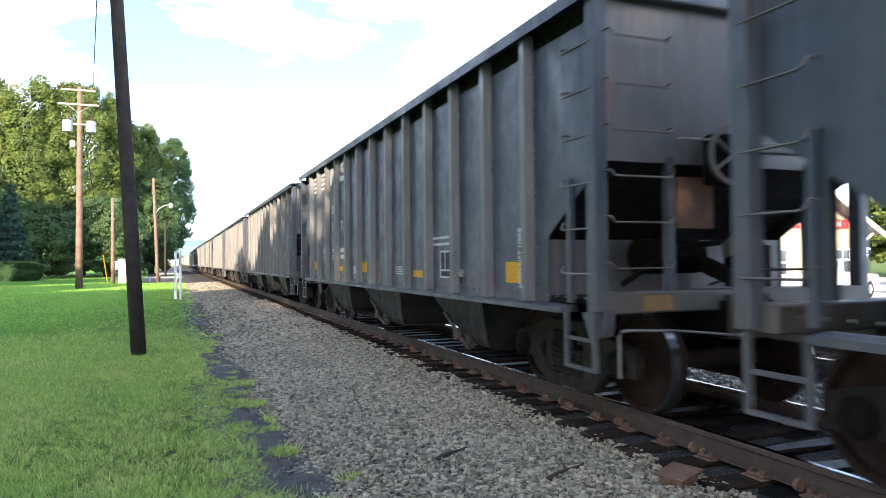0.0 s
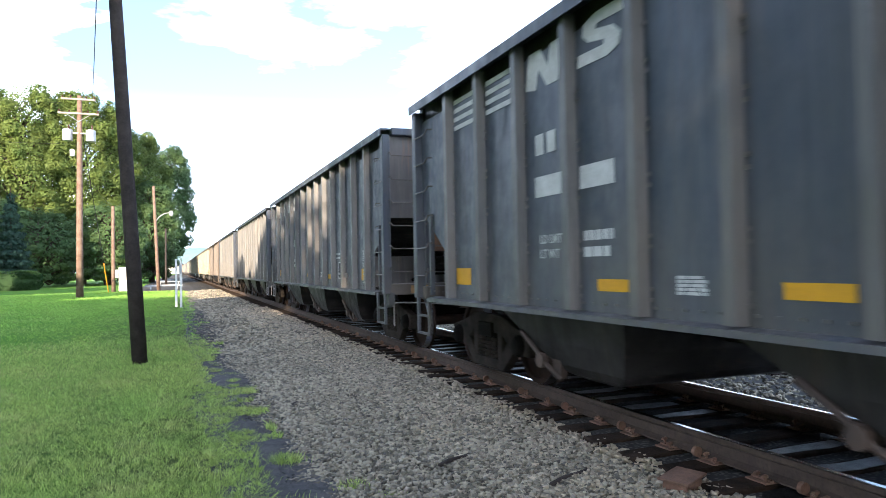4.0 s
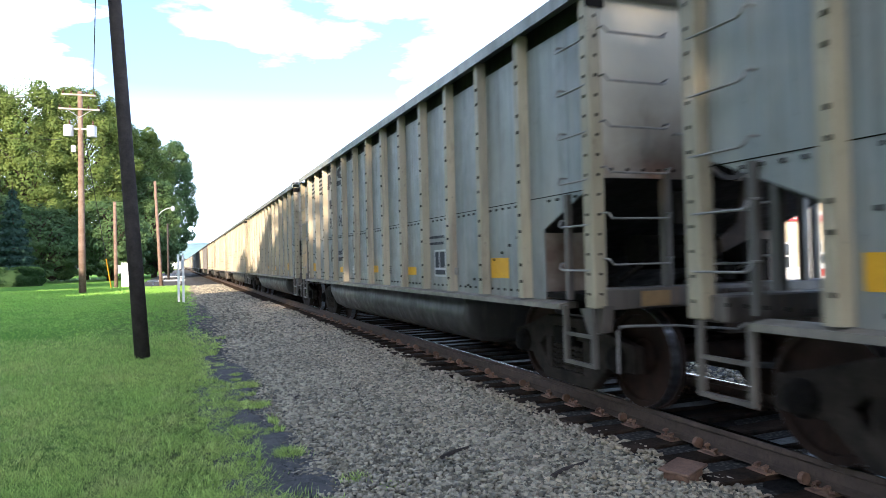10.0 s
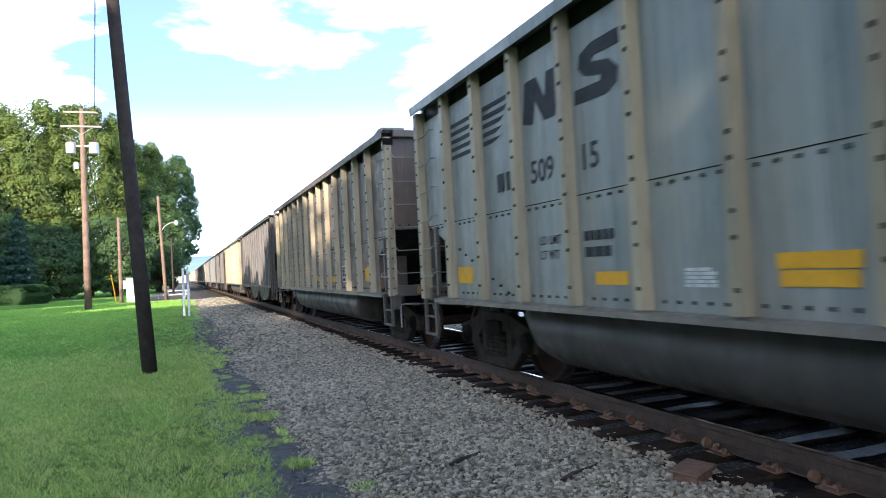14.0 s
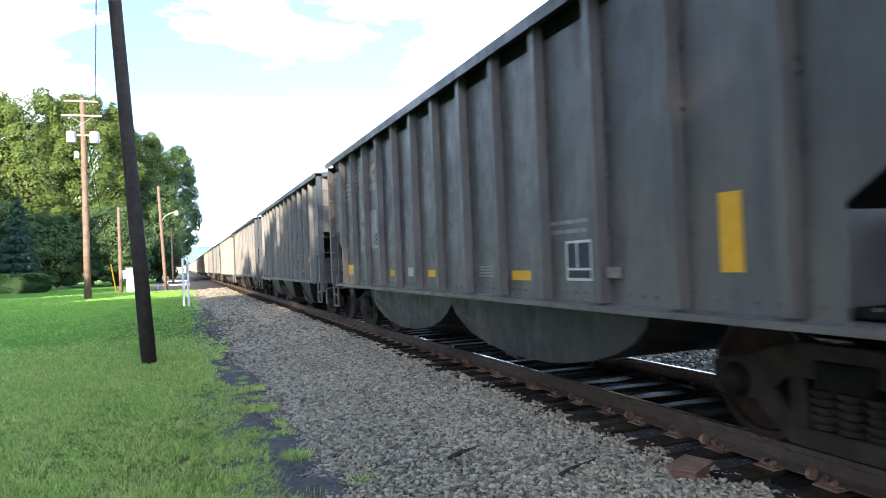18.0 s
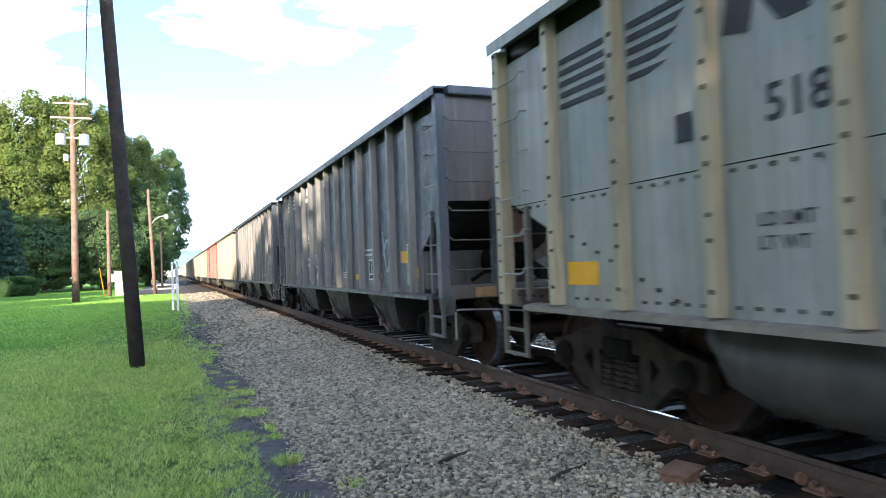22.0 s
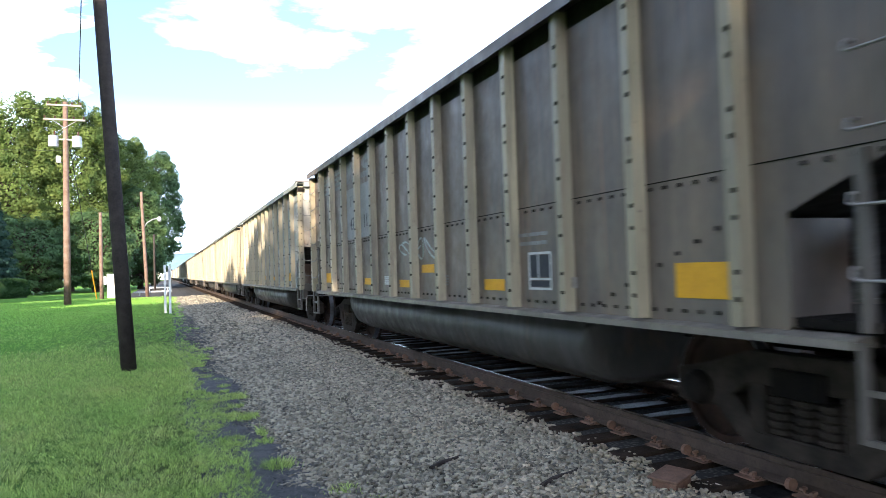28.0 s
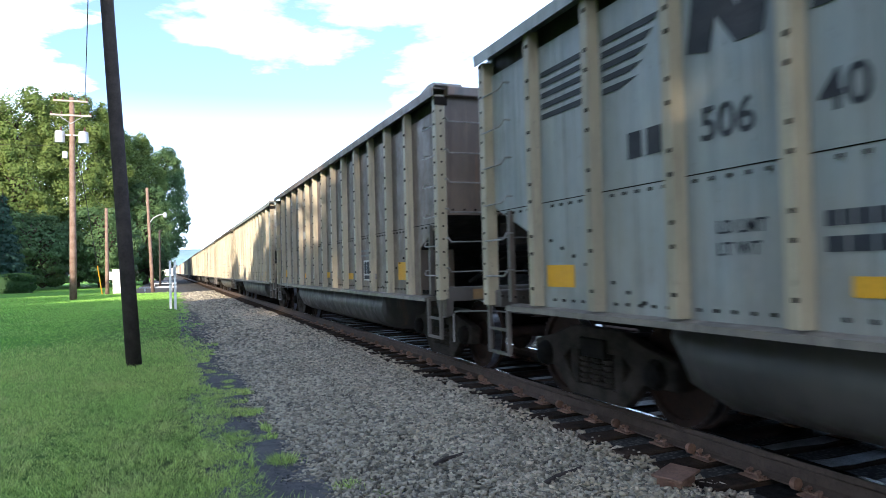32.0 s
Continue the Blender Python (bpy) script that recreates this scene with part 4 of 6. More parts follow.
hd = thing("hedge", "clipped dark green hedge on the lawn", "hedge", (-15.3, 79, LAWN_Z))
r = np.random.default_rng(3)
n = 9000
p = r.normal(0, 1, (n, 3))
p /= np.linalg.norm(p, axis=1)[:, None]
p = np.sign(p) * np.abs(p) ** 0.45
p = p * np.array([3.0, 1.1, 0.98]) * (1 - 0.04 * np.abs(r.normal(0, 1, (n, 1)))) + np.array([0, 0, 0.97])
u = r.normal(0, 1, (n, 3))
u /= np.linalg.norm(u, axis=1)[:, None]
w = np.cross(u, r.normal(0, 1, (n, 3)))
w /= np.linalg.norm(w, axis=1)[:, None]
v = np.stack([p - u * 0.09, p - w * 0.06, p + u * 0.09, p + w * 0.06], 1)
part("foliage", bulk("foliage", v.reshape(-1, 3), np.arange(n * 4).reshape(n, 4), HEDGE), HEDGE, hd)
part("core", Geo().box(-2.6, 2.6, -0.85, 0.85, 0, 1.65), HEDGE, hd)


# ------------------------------------------------------------------ distance
def ridge(name, label, y, x0, x1, h, mat, seed, step=18.0):
    xs = np.arange(x0, x1, step)
    v, f = [], []
    for k, x in enumerate(xs):
        top = h * (0.72 + 0.30 * noise.noise((x * 0.0022, seed, 0)) + 0.05 * noise.noise((x * 0.02, seed, 4)))
        v += [(x, y, LAWN_Z - 2), (x, y + h * 1.2, top * 0.6), (x, y + h * 2.4, top), (x, y + h * 5, LAWN_Z - 2)]
    m = len(xs)
    f = [(k * 4 + j, (k + 1) * 4 + j, (k + 1) * 4 + j + 1, k * 4 + j + 1) for k in range(m - 1) for j in range(3)]
    me = bulk(name, v, f, mat)
    tagged(new(name, me), label, "hill", kind="structure")


ridge("backdrop_hill", "hazy blue-green wooded ridge in the distance", 1900, -1500, 2200, 95, HILL, 2.0)

thin_pole = pole("distant_pole", "dark timber pole far along the line", (-0.9, 84, LAWN_Z - 0.02), 6.5, 0.13, 0.10, POLE_DARK)
for px, py, w in ((-0.9, 68, 1.6), (-0.6, 92, 1.5), (-1.2, 108, 1.4)):
    br = thing("low_barrier", "low grey steel barrier by the drive", "barrier", (px, py, LAWN_Z), "low grey barriers")
    part("rail", Geo().box(-w, w, -0.06, 0.06, 0.28, 0.42), GALV, br)
    for x in (-w * 0.7, w * 0.7):
        part("foot", Geo().box(x - 0.06, x + 0.06, -0.05, 0.05, 0, 0.28), GALV, br)
DRIVE = plain("grey_gravel_drive", (0.045, 0.044, 0.042), (0.065, 0.06, 0.055), 1.5, 0.9)
sheet("drive", [-3.2, -1.5, 0.3, 1.6], [58, 66, 76, 90, 120, 180, 300], lambda x, y: LAWN_Z + 0.012, DRIVE, "grey gravel drive along the track", "drive")
for px, py, h, w in ((-6, 330, 5, 9), (2, 420, 7, 10), (-16, 380, 6, 12), (-3, 520, 8, 14)):
    hs = thing("distant_house", "pale distant house below the ridge", "house", (px, py, LAWN_Z), "distant houses")
    part("wall", Geo().box(-w / 2, w / 2, 0, 8, 0, h * 0.6), WHITE, hs)
    part("roof", Geo().prism([(-w / 2 - 0.4, h * 0.6), (w / 2 + 0.4, h * 0.6), (0, h)], "y", -0.4, 8.4), DRIVE, hs)

# ------------------------------------------------------------------ freight cars
HL, HW, TOP, SILL = 7.0, 1.58, 3.70, 0.96
BOGIE_Y, WHEEL_R, AXLE_Y = 5.67, 0.457, 0.89


def text_mesh(body, size, mat, cache={}):
    key = (body, size, mat.name)
    if key not in cache:
        cu = bpy.data.curves.new("lettering", "FONT")
        cu.body, cu.size, cu.extrude, cu.resolution_u = body, size, 0.0015, 3
        cu.offset = size * 0.012
        ob = bpy.data.objects.new("lettering", cu)
        me = bpy.data.meshes.new_from_object(ob)
        me.materials.clear()
        me.materials.append(mat)
        bpy.data.objects.remove(ob)
        cache[key] = me
    return cache[key]


# local frame of the near side: text runs towards the leading end (-y), up is z, it faces -x
FACE = Matrix(((0, 0, -1, 0), (-1, 0, 0, 0), (0, 1, 0, 0), (0, 0, 0, 1)))


def bogie_proto():
    frames = []
    for s in (-1, 1):
        b = Geo()
        frames.append(b)
        x0, x1 = s * 0.94, s * 1.06
        x0, x1 = min(x0, x1), max(x0, x1)
        out = [(-1.12, 0.34), (-1.12, 0.58), (-0.76, 0.66), (-0.38, 0.78), (0.38, 0.78), (0.76, 0.66), (1.12, 0.58), (1.12, 0.34), (0.70, 0.34), (0.42, 0.55), (-0.42, 0.55), (-0.70, 0.34)]
        b.prism(out, "x", x0, x1)
        b.prism([(-0.84, 0.44), (-0.44, 0.10), (0.44, 0.10), (0.84, 0.44), (0.56, 0.46), (0.34, 0.23), (-0.34, 0.23), (-0.56, 0.46)], "x", x0, x1)
        b.box(x0 + 0.004, x1 - 0.004, -0.43, -0.29, 0.2, 0.6).box(x0 + 0.004, x1 - 0.004, 0.29, 0.43, 0.2, 0.6)
    b = Geo().box(-1.1, 1.1, -0.20, 0.20, 0.50, 0.68).box(-0.32, 0.32, -0.32, 0.32, 0.66, 0.80)
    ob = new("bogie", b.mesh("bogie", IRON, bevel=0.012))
    for b in frames:
        part("side_frame", b, FRAME, ob, "cast steel side frame", bevel=0.01)
    for s in (-1, 1):
        for y in (-AXLE_Y, AXLE_Y):
            part("axle_box", Geo().lathe([(0.02, 0.13), (0.10, 0.13), (0.15, 0.10), (0.17, 0.05)], "x", 14, (0, 0, 0)).mesh("axle_box", IRON), None, ob,
                 at=pose(s * 0.98, y, WHEEL_R, 0, 0, 0 if s > 0 else 180))
    for s in (-1, 1):
        g = Geo()
        for y in (-0.19, 0.0, 0.19):
            prof = []
            for k in range(5):
                z = 0.24 + k * 0.053
                prof += [(z, 0.060), (z + 0.006, 0.085), (z + 0.036, 0.085), (z + 0.042, 0.060)]
            g.lathe(prof, "z", 8, (s * 1.0, y, 0))
        part("spring_nest", g, FRAME, ob, "coil spring nest")
    for s in (-1, 1):
        part("brake_shoe", Geo().box(-0.86, -0.70, s * 0.36 - 0.05, s * 0.36 + 0.05, 0.30, 0.62).box(0.70, 0.86, s * 0.36 - 0.05, s * 0.36 + 0.05, 0.30, 0.62).tube([(-0.8, s * 0.36, 0.40), (0.8, s * 0.36, 0.40)], 0.04, 6), IRON, ob)
    wheels = Geo()
    for s in (-1, 1):
        prof = [(0.69, 0.06), (0.69, 0.482), (0.72, 0.482), (0.735, 0.457), (0.83, 0.452), (0.83, 0.395), (0.79, 0.385), (0.775, 0.17), (0.83, 0.13), (0.84, 0.085), (1.0, 0.075), (1.0, 0.01)]
        wheels.lathe([(s * a, rr) for a, rr in prof], "x", 32)
    wheels.lathe([(-0.7, 0.01), (-0.7, 0.085), (0.7, 0.085), (0.7, 0.01)], "x", 16)
    wm = wheels.mesh("wheelset", WHEEL, smooth=False)
    rims = [Geo().lathe([(q * 0.736, 0.448), (q * 0.736, 0.4585), (q * 0.829, 0.4535), (q * 0.829, 0.443)], "x", 32, ring=True).mesh("tread", TREAD) for q in (-1, 1)]
    for y in (-AXLE_Y, AXLE_Y):
        part("wheelset", wm, None, ob, "rusty steel wheelset", at=(0, y, WHEEL_R))
        for rm in rims:
            part("tread", rm, None, ob, "bright worn wheel tread", at=(0, y, WHEEL_R))
    return ob


BOGIE = bogie_proto()


def add_bogie(car, y):
    """A copy of the bogie under a car; wheels are keyed later."""
    m = copy_thing(BOGIE, pose(0, y, 0, 0, 0, 0))
    m.parent = car
    return m


def ribs_at(kind):
    if kind == "wide":
        return [5.93, 4.58, 3.57, 2.74, 1.31, -0.08, -1.45, -2.74, -3.57, -4.58, -5.93]
    n, a = (13, 1.27) if kind == "hopper" else (13, 1.09)
    return [-HL + a + (2 * HL - 2 * a) * i / (n - 1) for i in range(n)]


def make_car(name, label, kind, body_mat, rib_mat, detail=True, quad=False, ribs="", ladders=False, end_mat=None):
    """A coal car: kind 'hopper' has sloped bottom bays, 'tub' a long rounded belly."""
    car = thing(name, label, "freight car", (TRACK_X, 0, 0), "cars of the coal train")
    sill_mat = SILL_TAN if kind == "tub" else body_mat
    oz, dz, off = (2.22, 1.62, 0.95) if kind == "hopper" else (2.05, 1.66, 1.0)
    out = [(-HL + 0.04, TOP - 0.25), (HL - 0.04, TOP - 0.25), (HL - 0.04, oz), (HL - off, dz), (HL - off, SILL), (-HL + off, SILL), (-HL + off, dz), (-HL + 0.04, oz)]
    for s in (-1, 1):
        part("side_sheet", Geo().prism(out, "x", s * 1.455, s * 1.475), body_mat, car, "plate steel side")
        # dark strip colour stands in for the shadow below the top chord
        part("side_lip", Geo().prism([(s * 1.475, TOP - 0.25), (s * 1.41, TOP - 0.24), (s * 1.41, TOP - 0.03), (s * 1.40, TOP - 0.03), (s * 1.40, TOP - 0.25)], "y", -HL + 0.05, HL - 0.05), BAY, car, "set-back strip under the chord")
        part("end_sheet", Geo().box(-1.454, 1.454, s * (HL - 0.045) - 0.01, s * (HL - 0.045) + 0.01, oz, TOP - 0.10), end_mat or body_mat, car, "plate steel end")
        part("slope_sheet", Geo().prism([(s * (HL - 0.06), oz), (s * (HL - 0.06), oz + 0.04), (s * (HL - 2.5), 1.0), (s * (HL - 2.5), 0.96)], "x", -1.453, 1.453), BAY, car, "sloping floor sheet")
    part("coal_load", load_mesh(kind), COAL, car, "heaped black coal")
    for s in (-1, 1):
        part("top_chord", Geo().prism([(s * 1.40, TOP - 0.03), (s * 1.605, TOP - 0.03), (s * 1.605, TOP - 0.12), (s * 1.625, TOP - 0.125), (s * 1.630, TOP - 0.01), (s * 1.60, TOP), (s * 1.40, TOP)], "y", -HL, HL), body_mat, car, "pressed steel top chord")
        part("end_chord", Geo().box(-1.44, 1.44, s * HL - 0.09, s * HL + 0.05, TOP - 0.12, TOP), body_mat, car, bevel=0.01)
        part("side_sill", Geo().prism([(s * 1.40, SILL - 0.03), (s * 1.59, SILL - 0.035), (s * 1.59, SILL + 0.012), (s * 1.47, SILL + 0.03), (s * 1.40, SILL + 0.03)], "y", -HL + 0.55, HL - 0.55), sill_mat, car)
        part("end_sill", Geo().box(-1.5, 1.5, s * (HL - 0.13) - 0.13, s * (HL - 0.13) + 0.13, SILL - 0.02, SILL + 0.16), DIRT_STEEL, car, bevel=0.012)
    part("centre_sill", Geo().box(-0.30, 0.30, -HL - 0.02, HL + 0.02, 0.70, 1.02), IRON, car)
    w = 0.068 if kind == "hopper" else 0.066
    rib = Geo().prism([(-1.475, -w), (-1.575, -w * 0.72), (-1.575, w * 0.72), (-1.475, w)], "z", SILL + 0.035, TOP - 0.09)
    rm = rib.mesh("rib", rib_mat)
    rib2 = Geo().prism([(1.475, -w), (1.575, -w * 0.72), (1.575, w * 0.72), (1.475, w)], "z", SILL + 0.035, TOP - 0.09).mesh("rib", rib_mat)
    for y in ribs_at(ribs or kind):
        part("rib", rm, None, car, at=(0, y, 0))
        if detail:
            part("rib", rib2, None, car, at=(0, y, 0))
    post = Geo().box(-0.065, 0.065, -0.07, 0.07, SILL, TOP - 0.10).mesh("corner_post", rib_mat if kind == "tub" else body_mat, bevel=0.01)
    for sx in (-1, 1):
        for sy in (-1, 1):
            part("corner_post", post, None, car, at=(sx * 1.515, sy * (HL - 0.07), 0))
    if not detail:
        part("undercarriage", Geo().box(-0.80, -0.72, -HL + 0.5, -HL + 2.2, 0.004, 0.3).box(0.72, 0.80, HL - 2.2, HL - 0.5, 0.004, 0.3).box(-1.1, 1.1, -HL + 0.4, -HL + 2.3, 0.2, 0.8).box(-1.1, 1.1, HL - 2.3, HL - 0.4, 0.2, 0.8).box(-1.2, 1.2, -3.6, 3.6, 0.45, 0.95), IRON, car)
        return car
    # rivets and the seam of the tub cars
    rv = Geo()
    for y in ribs_at(ribs or kind):
        zs = [SILL + 0.2 + 0.165 * k for k in range(15)] if kind == "tub" else [1.12, 1.20, 1.52, 1.60, 1.98, 2.06, 2.40, 2.48, 2.84, 2.92, 3.20]
        for k, z in enumerate(zs):
            if kind == "tub" and (k * 7 + int(y * 3)) % 3 == 0:
                continue
            dy = -0.025 if kind == "tub" else -w - 0.022
            x = -1.575 if kind == "tub" else -1.475
            rv.box(x - 0.016, x + 0.002, y + dy - 0.0135, y + dy + 0.0135, z - 0.0145, z + 0.0145)
            if kind != "tub":
                rv.box(x - 0.022, x + 0.002, y + dy - 0.009, y + dy + 0.009, z - 0.010, z + 0.010)
    if kind == "tub":
        for sy in (-1, 1):
            for k in range(16):
                z = SILL + 0.12 + 0.165 * k
                rv.box(-1.592, -1.578, sy * (HL - 0.07) - 0.010, sy * (HL - 0.07) + 0.010, z - 0.011, z + 0.011)
                rv.box(-1.526, -1.504, sy * (HL + 0.002) - 0.010, sy * (HL + 0.002) + 0.010, z - 0.011, z + 0.011)
            for k in range(18):
                x = -1.36 + 0.16 * k
                rv.box(x - 0.011, x + 0.011, sy * (HL - 0.03) - 0.010, sy * (HL - 0.03) + 0.010, oz + 0.06, oz + 0.082)
    if kind == "hopper":
        for k in range(84):
            y = -HL + 0.3 + 0.16 * k
            if min(abs(y - q) for q in ribs_at(ribs or kind)) > 0.12:
                rv.box(-1.490, -1.474, y - 0.010, y + 0.010, 1.052, 1.072)
    tagged(part("rivets", rv, IRON if kind == "tub" else rib_mat, car, "rivet heads on the ribs"), kind="stuff")
    if kind == "tub":
        se = Geo()
        for k in range(88):
            y = -HL + 0.25 + 0.155 * k
            if min(abs(y - q) for q in ribs_at(ribs or kind)) > 0.11:
                se.box(-1.492, -1.475, y - 0.012, y + 0.012, 1.914, 1.938)
                se.box(-1.490, -1.475, y - 0.012, y + 0.012, 1.048, 1.072)
        for sy in (-1, 1):
            for k in range(9):
                y, z = sy * (HL - off - 0.12 - 0.19 * k), dz + 0.02 - 0.075 * k
                se.box(-1.492, -1.475, y - 0.014, y + 0.014, z - 0.014, z + 0.014)
        part("lap_seam", Geo().box(-1.4785, -1.4752, -HL + 0.15, HL - 0.15, 1.965, 1.973), IRON, car, "dark lap joint along the side")
        tagged(part("seam_rivets", se, IRON, car, "rivet rows along the side"), kind="stuff")
        loops = []
        for y, k in ((-3.98, 0.30), (-3.96, 0.86), (-3.88, 1.0), (3.9, 1.0), (4.1, 0.86), (4.2, 0.30)):
            zb = 0.90 - 0.60 * k
            loops.append([(-1.36, y, 0.90), (-1.38, y, 0.90 - (0.90 - zb) * 0.42), (-1.30, y, 0.90 - (0.90 - zb) * 0.75), (-1.10, y, zb + 0.03 * k), (-0.85, y, zb), (0.85, y, zb),
                          (1.10, y, zb + 0.03 * k), (1.30, y, 0.90 - (0.90 - zb) * 0.75), (1.38, y, 0.90 - (0.90 - zb) * 0.42), (1.36, y, 0.90)])
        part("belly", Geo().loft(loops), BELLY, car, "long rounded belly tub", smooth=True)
    else:
        for yc, wd, lead in ((-3.9, 1.0, 0.45), (-0.15, 1.0, 1.0), (3.30, 1.0, 1.0)) if not quad else ((-2.1, 2.15, 1.0), (2.1, 2.15, 1.0)):
            if quad:
                hp = Geo().prism([(yc + wd * math.cos(a), SILL - 0.02 - 0.62 * math.sin(a)) for a in (math.pi * q / 14 for q in range(15))], "x", -1.38, 1.38)
            else:
                hp = Geo().loft([[(-x, yc + a * lead, z), (x, yc + a * lead, z), (x, yc + b, z), (-x, yc + b, z)] for x, a, b, z in
                                 ((1.40, -1.0, 1.32, SILL - 0.01), (1.35, -0.94, 0.72, 0.64), (1.29, -0.84, 0.28, 0.43), (1.24, -0.74, 0.10, 0.35), (1.14, -0.56, -0.04, 0.30))])
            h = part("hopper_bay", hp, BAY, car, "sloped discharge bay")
            part("gate", Geo().box(-1.30, -1.22, yc + wd * 0.16, yc + wd * 0.30, 0.28, 0.48).tube([(-1.38, yc + wd * 0.80, 0.70), (-1.37, yc + wd * 0.52, 0.54), (-1.35, yc + wd * 0.34, 0.40), (-1.30, yc + wd * 0.14, 0.28)], 0.026, 6)
                 .lathe([(-0.03, 0.03), (-0.03, 0.075), (0.03, 0.075), (0.03, 0.03)], "x", 10, (-1.36, yc + wd * 0.42, 0.44), True), IRON_RUST, h, "gate latch gear")
    # ends: posts, ladders, steps, couplers
    cage = DIRT_STEEL if kind == "tub" else body_mat
    side_z, end_z = (1.28, 1.66, 2.04, 2.44, 2.83, 3.22), (1.32, 1.70, 2.08, 2.46, 2.84, 3.24)
    iron_s = Geo().tube([(-1.48, -0.03, 0.055), (-1.55, -0.03, 0.055), (-1.575, -0.02, 0.0), (-1.575, 0.0, -0.005), (-1.575, 0.42, -0.005), (-1.575, 0.455, 0.01), (-1.55, 0.47, 0.06), (-1.48, 0.47, 0.06)], 0.0095, 6).mesh("grab_iron", GRAB if kind == "tub" else DIRT_STEEL)
    iron_e = Geo().tube([(-1.48, 0.02, 0.05), (-1.47, -0.06, 0.05), (-1.44, -0.085, 0.0), (-0.88, -0.085, 0.0), (-0.83, -0.06, 0.05), (-0.82, 0.02, 0.05)], 0.0095, 6).mesh("grab_iron", GRAB if kind == "tub" else DIRT_STEEL)
    step = Geo()
    step.prism([(-0.022, SILL), (-0.022, 0.455), (0.462, 0.455), (0.462, SILL), (0.418, SILL), (0.418, 0.485), (0.022, 0.485), (0.022, SILL)], "x", -1.56, -1.52)
    rung_me = Geo().box(-1.55, -1.525, 0.022, 0.418, 0.70, 0.73).mesh("rung", cage)
    step_me = step.mesh("sill_step", cage)
    inner = Geo().box(-0.035, 0.035, -0.04, 0.04, SILL + 0.1, oz + 0.05).mesh("end_post", cage)
    slim = Geo().box(-0.028, 0.028, -0.028, 0.028, SILL + 0.05, oz - 0.10).mesh("slim_post", cage)
    for sy in (-1, 1):
        turn = pose(0, 0, 0) if sy < 0 else pose(0, 0, 0, 0, 0, 180)
        for sx in (-1, 1):
            flip = Matrix.Diagonal((-sx, 1, 1, 1))
            part("inner_post", inner, None, car, at=turn @ pose(sx * 0.80, -HL + 0.05, 0))
            part("slim_post", slim, None, car, at=turn @ pose(sx * 1.49, -HL + 0.52, 0))
            if sx * sy > 0:
                for z in side_z:
                    part("grab_iron", iron_s, None, car, at=turn @ flip @ pose(0, -HL + 0.08, z))
                for z in end_z:
                    part("grab_iron", iron_e, None, car, at=turn @ flip @ pose(0, -HL, z))
            ss = part("sill_step", step_me, None, car, "steel step below the sill", at=turn @ flip @ pose(0, -HL + 0.08, 0))
            part("rung", rung_me, None, ss)
        part("corner_bracket", Geo().prism([(-HL - 0.02, SILL + 0.02), (-HL + 0.34, SILL - 0.02), (-HL + 0.22, 0.72), (-HL + 0.02, 0.76)], "x", -1.50, -1.40), cage, car, at=turn)
        cp = Geo().box(-0.09, 0.09, -HL - 0.42, -HL + 0.3, 0.79, 0.95).prism([(-0.16, -HL - 0.40), (0.15, -HL - 0.42), (0.17, -HL - 0.60), (0.05, -HL - 0.66), (0.02, -HL - 0.77), (-0.14, -HL - 0.76), (-0.18, -HL - 0.6)], "z", 0.72, 1.0)
        cp.box(-0.24, 0.24, -HL - 0.06, -HL + 0.12, 0.68, 1.08)
        part("coupler", cp, IRON_RUST, car, "knuckle coupler", at=turn, bevel=0.015)
        part("air_hose", Geo().tube([(0.35, -HL - 0.02, 0.80), (0.36, -HL - 0.2, 0.72), (0.30, -HL - 0.5, 0.48), (0.2, -HL - 0.76, 0.44)], 0.028, 7), CABLE, car, "hanging black air hose", at=turn)
        part("uncoupling_lever", Geo().tube([(-1.46, -HL - 0.14, 0.44), (-1.46, -HL - 0.14, 0.78), (-1.44, -HL - 0.145, 0.815), (-1.38, -HL - 0.15, 0.82), (-0.9, -HL - 0.16, 0.80), (-0.3, -HL - 0.22, 0.74), (-0.10, -HL - 0.34, 0.90)], 0.012, 6), GRAB, car, "thin uncoupling lever", at=turn)
        part("end_handrail", Geo().tube([(-0.72, -HL + 0.02, 2.44), (-0.66, -HL - 0.10, 2.42), (1.3, -HL - 0.10, 2.42), (1.36, -HL + 0.02, 2.44)], 0.012, 6), GRAB, car, at=turn)
        for x0, x1 in ((-1.45, 1.45),) if kind == "hopper" else ((-1.45, -0.95), (0.95, 1.45)):
            part("bolster_web", Geo().box(x0, x1, -HL + off + 0.02, -HL + off + 0.05, SILL + 0.03, dz - 0.03), end_mat or body_mat, car, "upright bolster plate under the slope", at=turn)
        part("end_reflector", Geo().box(-1.12, -0.82, -HL - 0.012, -HL - 0.002, SILL + 0.0, SILL + 0.13), OCHRE, car, "dirty ochre painted plate", at=turn)
        part("slope_brace", Geo().prism([(-HL + 0.15, 1.15), (-HL + 0.15, 1.28), (-HL + 1.5, 1.75), (-HL + 1.5, 1.60)], "x", -0.06, 0.06), IRON, car, at=turn)
    # brake gear on the leading end
    bw = Geo().lathe([(-0.02, 0.225), (-0.02, 0.265), (0.02, 0.265), (0.02, 0.225)], "y", 24, (0, 0, 0), True)
    for k in range(5):
        a = 2 * math.pi * k / 5
        bw.tube([(0, 0, 0), (math.cos(a) * 0.24, 0, math.sin(a) * 0.24)], 0.016, 6)
    part("brake_wheel", bw, DIRT_STEEL, car, "spoked hand brake wheel", at=(-0.28, -HL - 0.16, 2.29))
    part("brake_housing", Geo().box(-0.44, -0.10, -HL - 0.12, -HL + 0.04, 2.04, 2.48), IRON, car, bevel=0.02)
